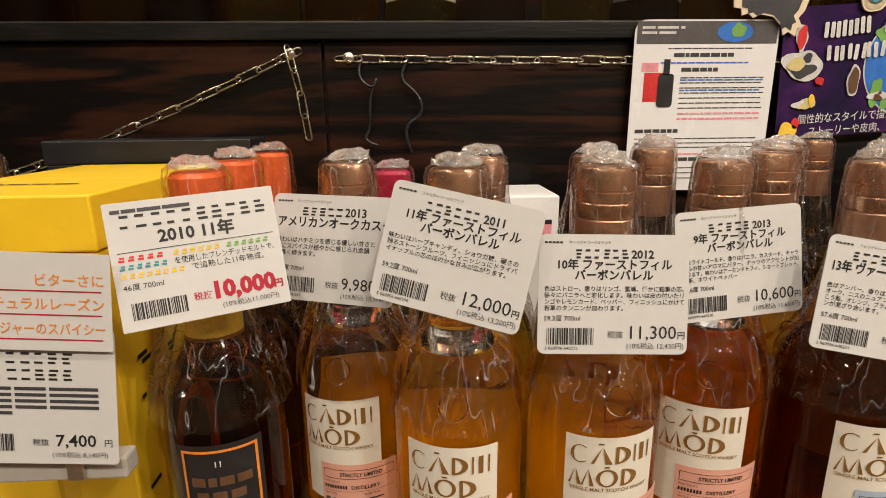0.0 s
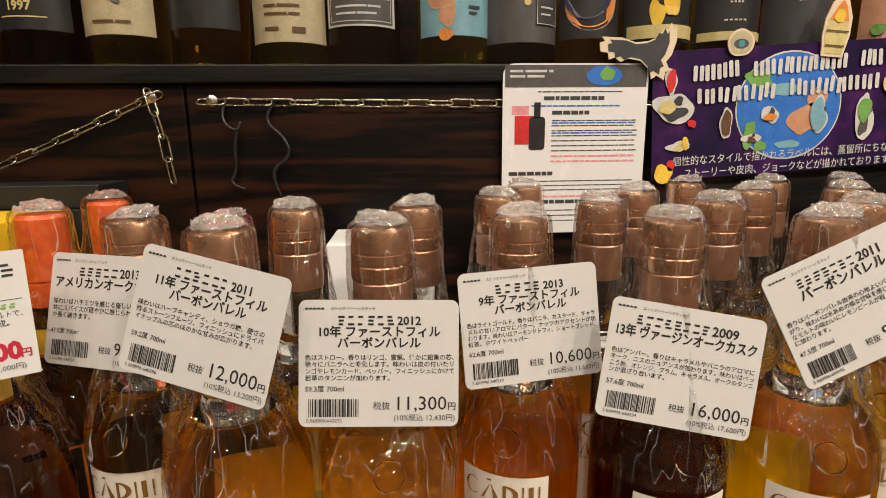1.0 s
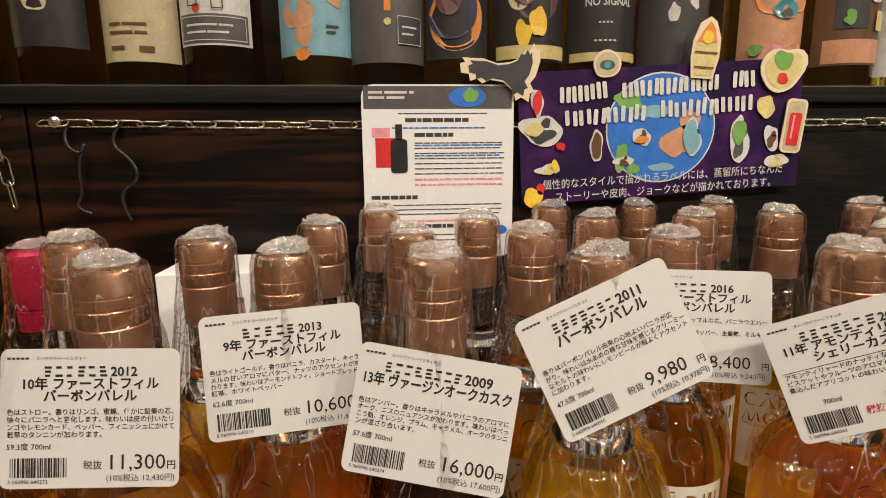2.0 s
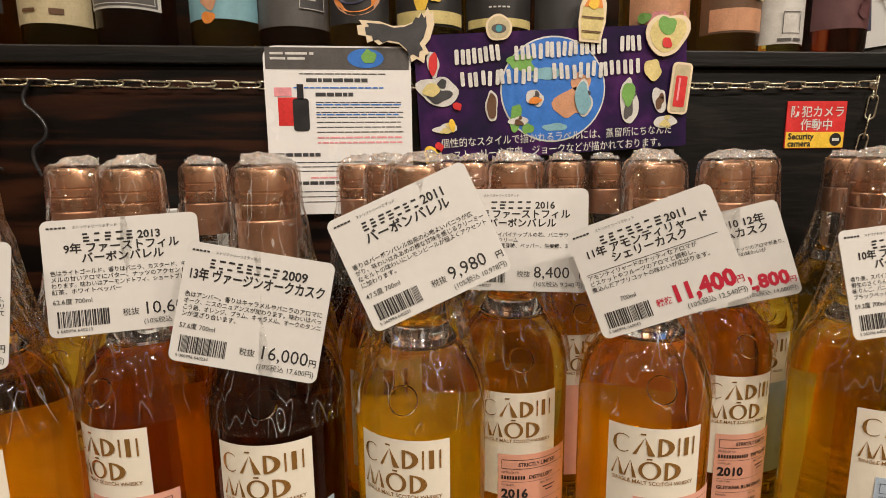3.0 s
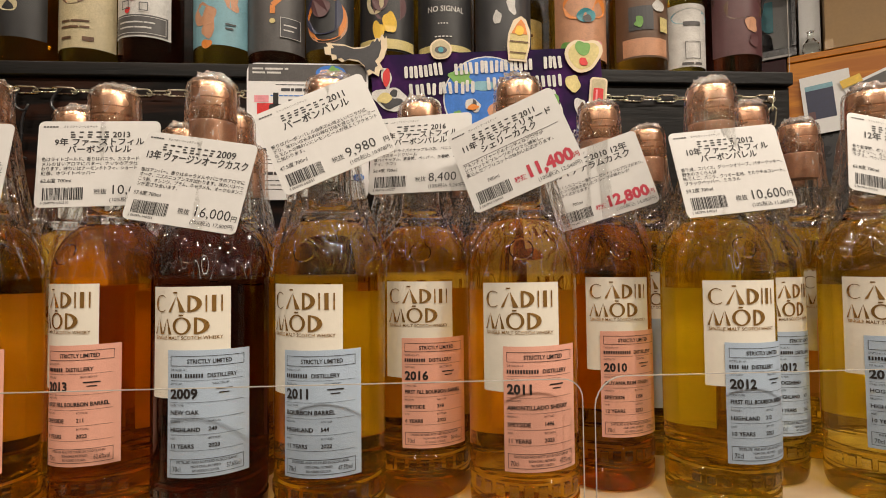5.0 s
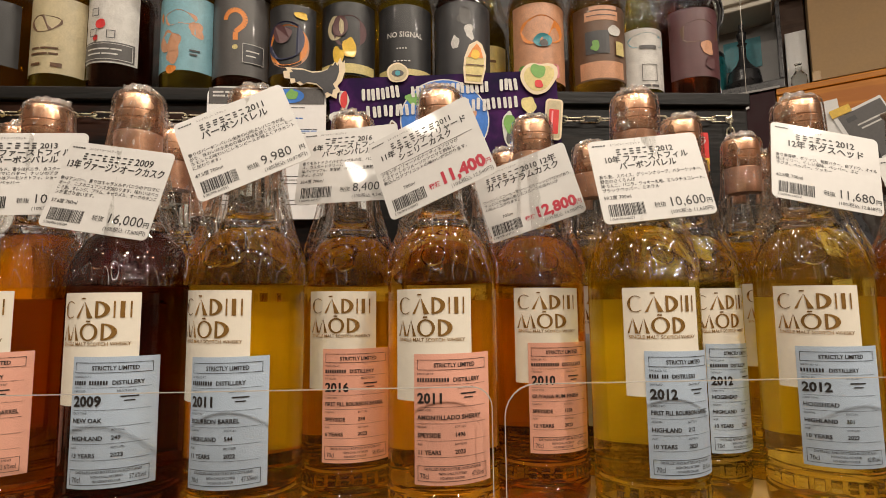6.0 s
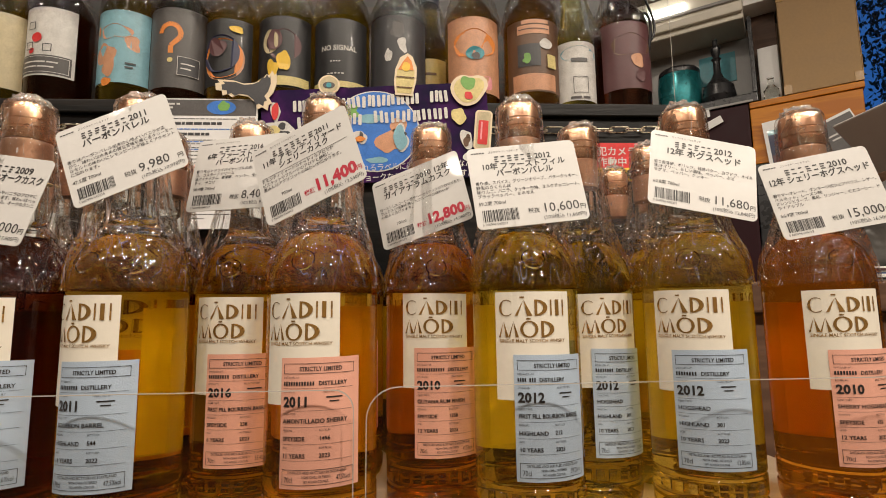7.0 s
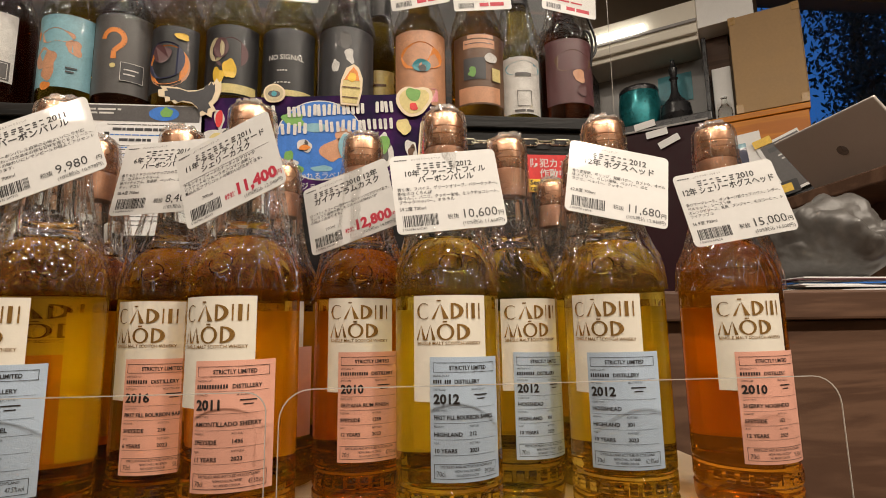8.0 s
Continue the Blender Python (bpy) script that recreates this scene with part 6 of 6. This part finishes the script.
leaflet("white leaflet with a blue and dark picture", 0.000, -0.004, 1.690, 0.150, 0.220, 5, M_WHITE, ((ART["navy"], "dark blue printed picture", -0.020, 0.000, 0.085, 0.110), (ART["sky"], "blue printed band", -0.020, 0.064, 0.085, 0.018), (ART["plum"], "", -0.050, -0.040, 0.020, 0.03)))
leaflet("white-edged catalogue with a grey cover, leaning askew", 0.155, -0.010, 1.665, 0.150, 0.210, 22, M_WHITE, ((ART["grey"], "grey printed cover", 0.004, 0.000, 0.132, 0.190), (ART["ink"], "", -0.030, 0.070, 0.030, 0.018), (ART["white"], "", 0.010, 0.040, 0.070, 0.006), (ART["white"], "", 0.010, 0.024, 0.060, 0.006)))
leaflet("small yellow and white leaflet", 0.070, -0.016, 1.752, 0.062, 0.030, 18, ART["yellow"])
leaflet("black card with a round yellow mark", 0.135, -0.020, 1.565, 0.075, 0.050, 14, M_BLACKBOX, ((ART["yellow"], "yellow mark", 0.0, 0.0, 0.034, 0.030),))

cb = far("cardboard_box", 0, 0, 1.8875, "plain brown cardboard box with taped corners", "box")
part("body", box(0.0, 0.236, 0.0, 0.26, 0, 0.404, 0.003), M_CARTON, cb)
for u0, z0 in ((-0.002, 0.0), (0.212, 0.0), (-0.002, 0.37), (0.212, 0.37)):
    part("tape", box(u0, u0 + 0.026, -0.002, 0.020, z0 - (0 if z0 == 0 else -0.003), z0 + 0.036, 0.0008), M_TAPE, cb)
part("flap", box(0.2365, 0.2395, 0.002, 0.20, 0.02, 0.40, 0.0008), M_CARTON, cb)
wb = far("white_box", 0, 0, 2.2920, "white carton lying on the cardboard box", "box")
part("body", box(-0.112, 0.092, 0.012, 0.24, 0.0, 0.22, 0.003), M_WHITE, wb)
part("lid", box(-0.114, 0.094, 0.010, 0.242, 0.2205, 0.245, 0.003), M_WHITE, wb)
bb = far("brown_box", 0, 0, 1.8875, "tall brown carton beside the cardboard box", "box")
part("body", box(-0.092, -0.006, 0.12, 0.25, 0.0, 0.402, 0.003), M_COUNTER, bb)
sb = far("white_box", 0, 0, 1.8875, "small white carton before a brown one", "box")
part("body", box(-0.078, -0.008, 0.062, 0.115, 0.0, 0.235, 0.003), M_WHITE, sb)
jar = far("glass_jar", -0.042, 0.030, 1.8875, "small clear glass decanter on the cupboard", "jar")
part("body", lathe_mesh("body", [(0.0, 0.003), (0.022, 0.0), (0.028, 0.015), (0.026, 0.040), (0.012, 0.060), (0.010, 0.085), (0.013, 0.09), (0.0, 0.092)], M_GLASS, 28, False), None, jar)

cab = far("display_cabinet", 0, 0, 0.0, "dark open display cabinet with cream canopy and strip light", "cabinet")
part("base", box(-0.58, -0.122, 0.004, 0.2, 0, 1.884, 0.004), M_MAROON, cab, "dark maroon base")
part("shelf", box(-0.58, -0.088, 0.0, 0.2, 1.8875, 1.925, 0.003), M_DARKPLASTIC, cab)
part("shelf_edge", box(-0.58, -0.105, -0.004, -0.0005, 1.888, 1.897, 0.001), M_GREYPLASTIC, cab, "pale edging strip")
part("back", box(-0.58, -0.088, 0.185, 0.2, 1.926, 2.239), M_GREYPLASTIC, cab)
part("side", box(-0.103, -0.088, 0.0, 0.184, 1.926, 2.239, 0.002), M_DARKPLASTIC, cab)
part("side", box(-0.58, -0.565, 0.0, 0.184, 1.926, 2.239, 0.002), M_DARKPLASTIC, cab)
part("canopy", box(-0.58, -0.112, 0.0, 0.2, 2.24, 2.42, 0.006), M_CREAM, cab, "cream canopy")
part("canopy_lip", box(-0.58, -0.112, -0.022, -0.001, 2.262, 2.300, 0.006), M_CREAM, cab, "cream moulded lip")
part("canopy_lip", box(-0.58, -0.112, -0.012, -0.001, 2.318, 2.332, 0.003), M_GREYPLASTIC, cab)
part("strip_light", box(-0.53, -0.315, -0.024, -0.002, 2.338, 2.366, 0.006), M_TUBE, cab, "glowing white strip light")
part("picture", box(-0.30, -0.16, 0.180, 0.1845, 2.06, 2.19), ART["teal"], cab, "blue picture panel")
tin = far("tin", -0.375, 0.095, 1.9255, "mottled teal round tin in the cabinet", "tin")
part("body", lathe_mesh("body", [(0.0, 0.0), (0.070, 0.0), (0.080, 0.015), (0.087, 0.06), (0.088, 0.12), (0.082, 0.165), (0.0, 0.165)], M_TEAL, 36, False), None, tin)
part("lid", lathe_mesh("lid", [(0.0, 0.1655), (0.083, 0.1655), (0.084, 0.18), (0.078, 0.19), (0.0, 0.195)], M_DARKPLASTIC, 36, False), None, tin)
dec = far("decanter", -0.225, 0.075, 1.9255, "dark round-bodied decanter in the cabinet", "decanter")
part("body", lathe_mesh("body", [(0.0, 0.0), (0.052, 0.0), (0.064, 0.03), (0.058, 0.075), (0.026, 0.112), (0.014, 0.14), (0.013, 0.19), (0.019, 0.20), (0.0, 0.202)], M_DARKPLASTIC, 32, False), None, dec)
part("stopper", lathe_mesh("stopper", [(0.0, 0.2025), (0.010, 0.2025), (0.017, 0.225), (0.019, 0.245), (0.010, 0.262), (0.009, 0.285), (0.0, 0.288)], M_DARKPLASTIC, 24, False), None, dec)
# Top one is a card; the lower two are reflections built as white sheets.
for u, z, turn in ((-0.345, 1.912, -8), (-0.30, 1.868, -6), (-0.255, 1.825, -22)):
    pc = far("card_and_glint", u, -0.0075, z, "small white card on the cabinet front, lower two standing for reflections", "card", "cards on the cabinet")
    part("sheet", slab("sheet", outline_rr(0.085, 0.030, 0.003, 3), -0.001, 0.001, M_WHITE), None, pc, "", Matrix.Rotation(-radians(-turn), 4, "Y"))
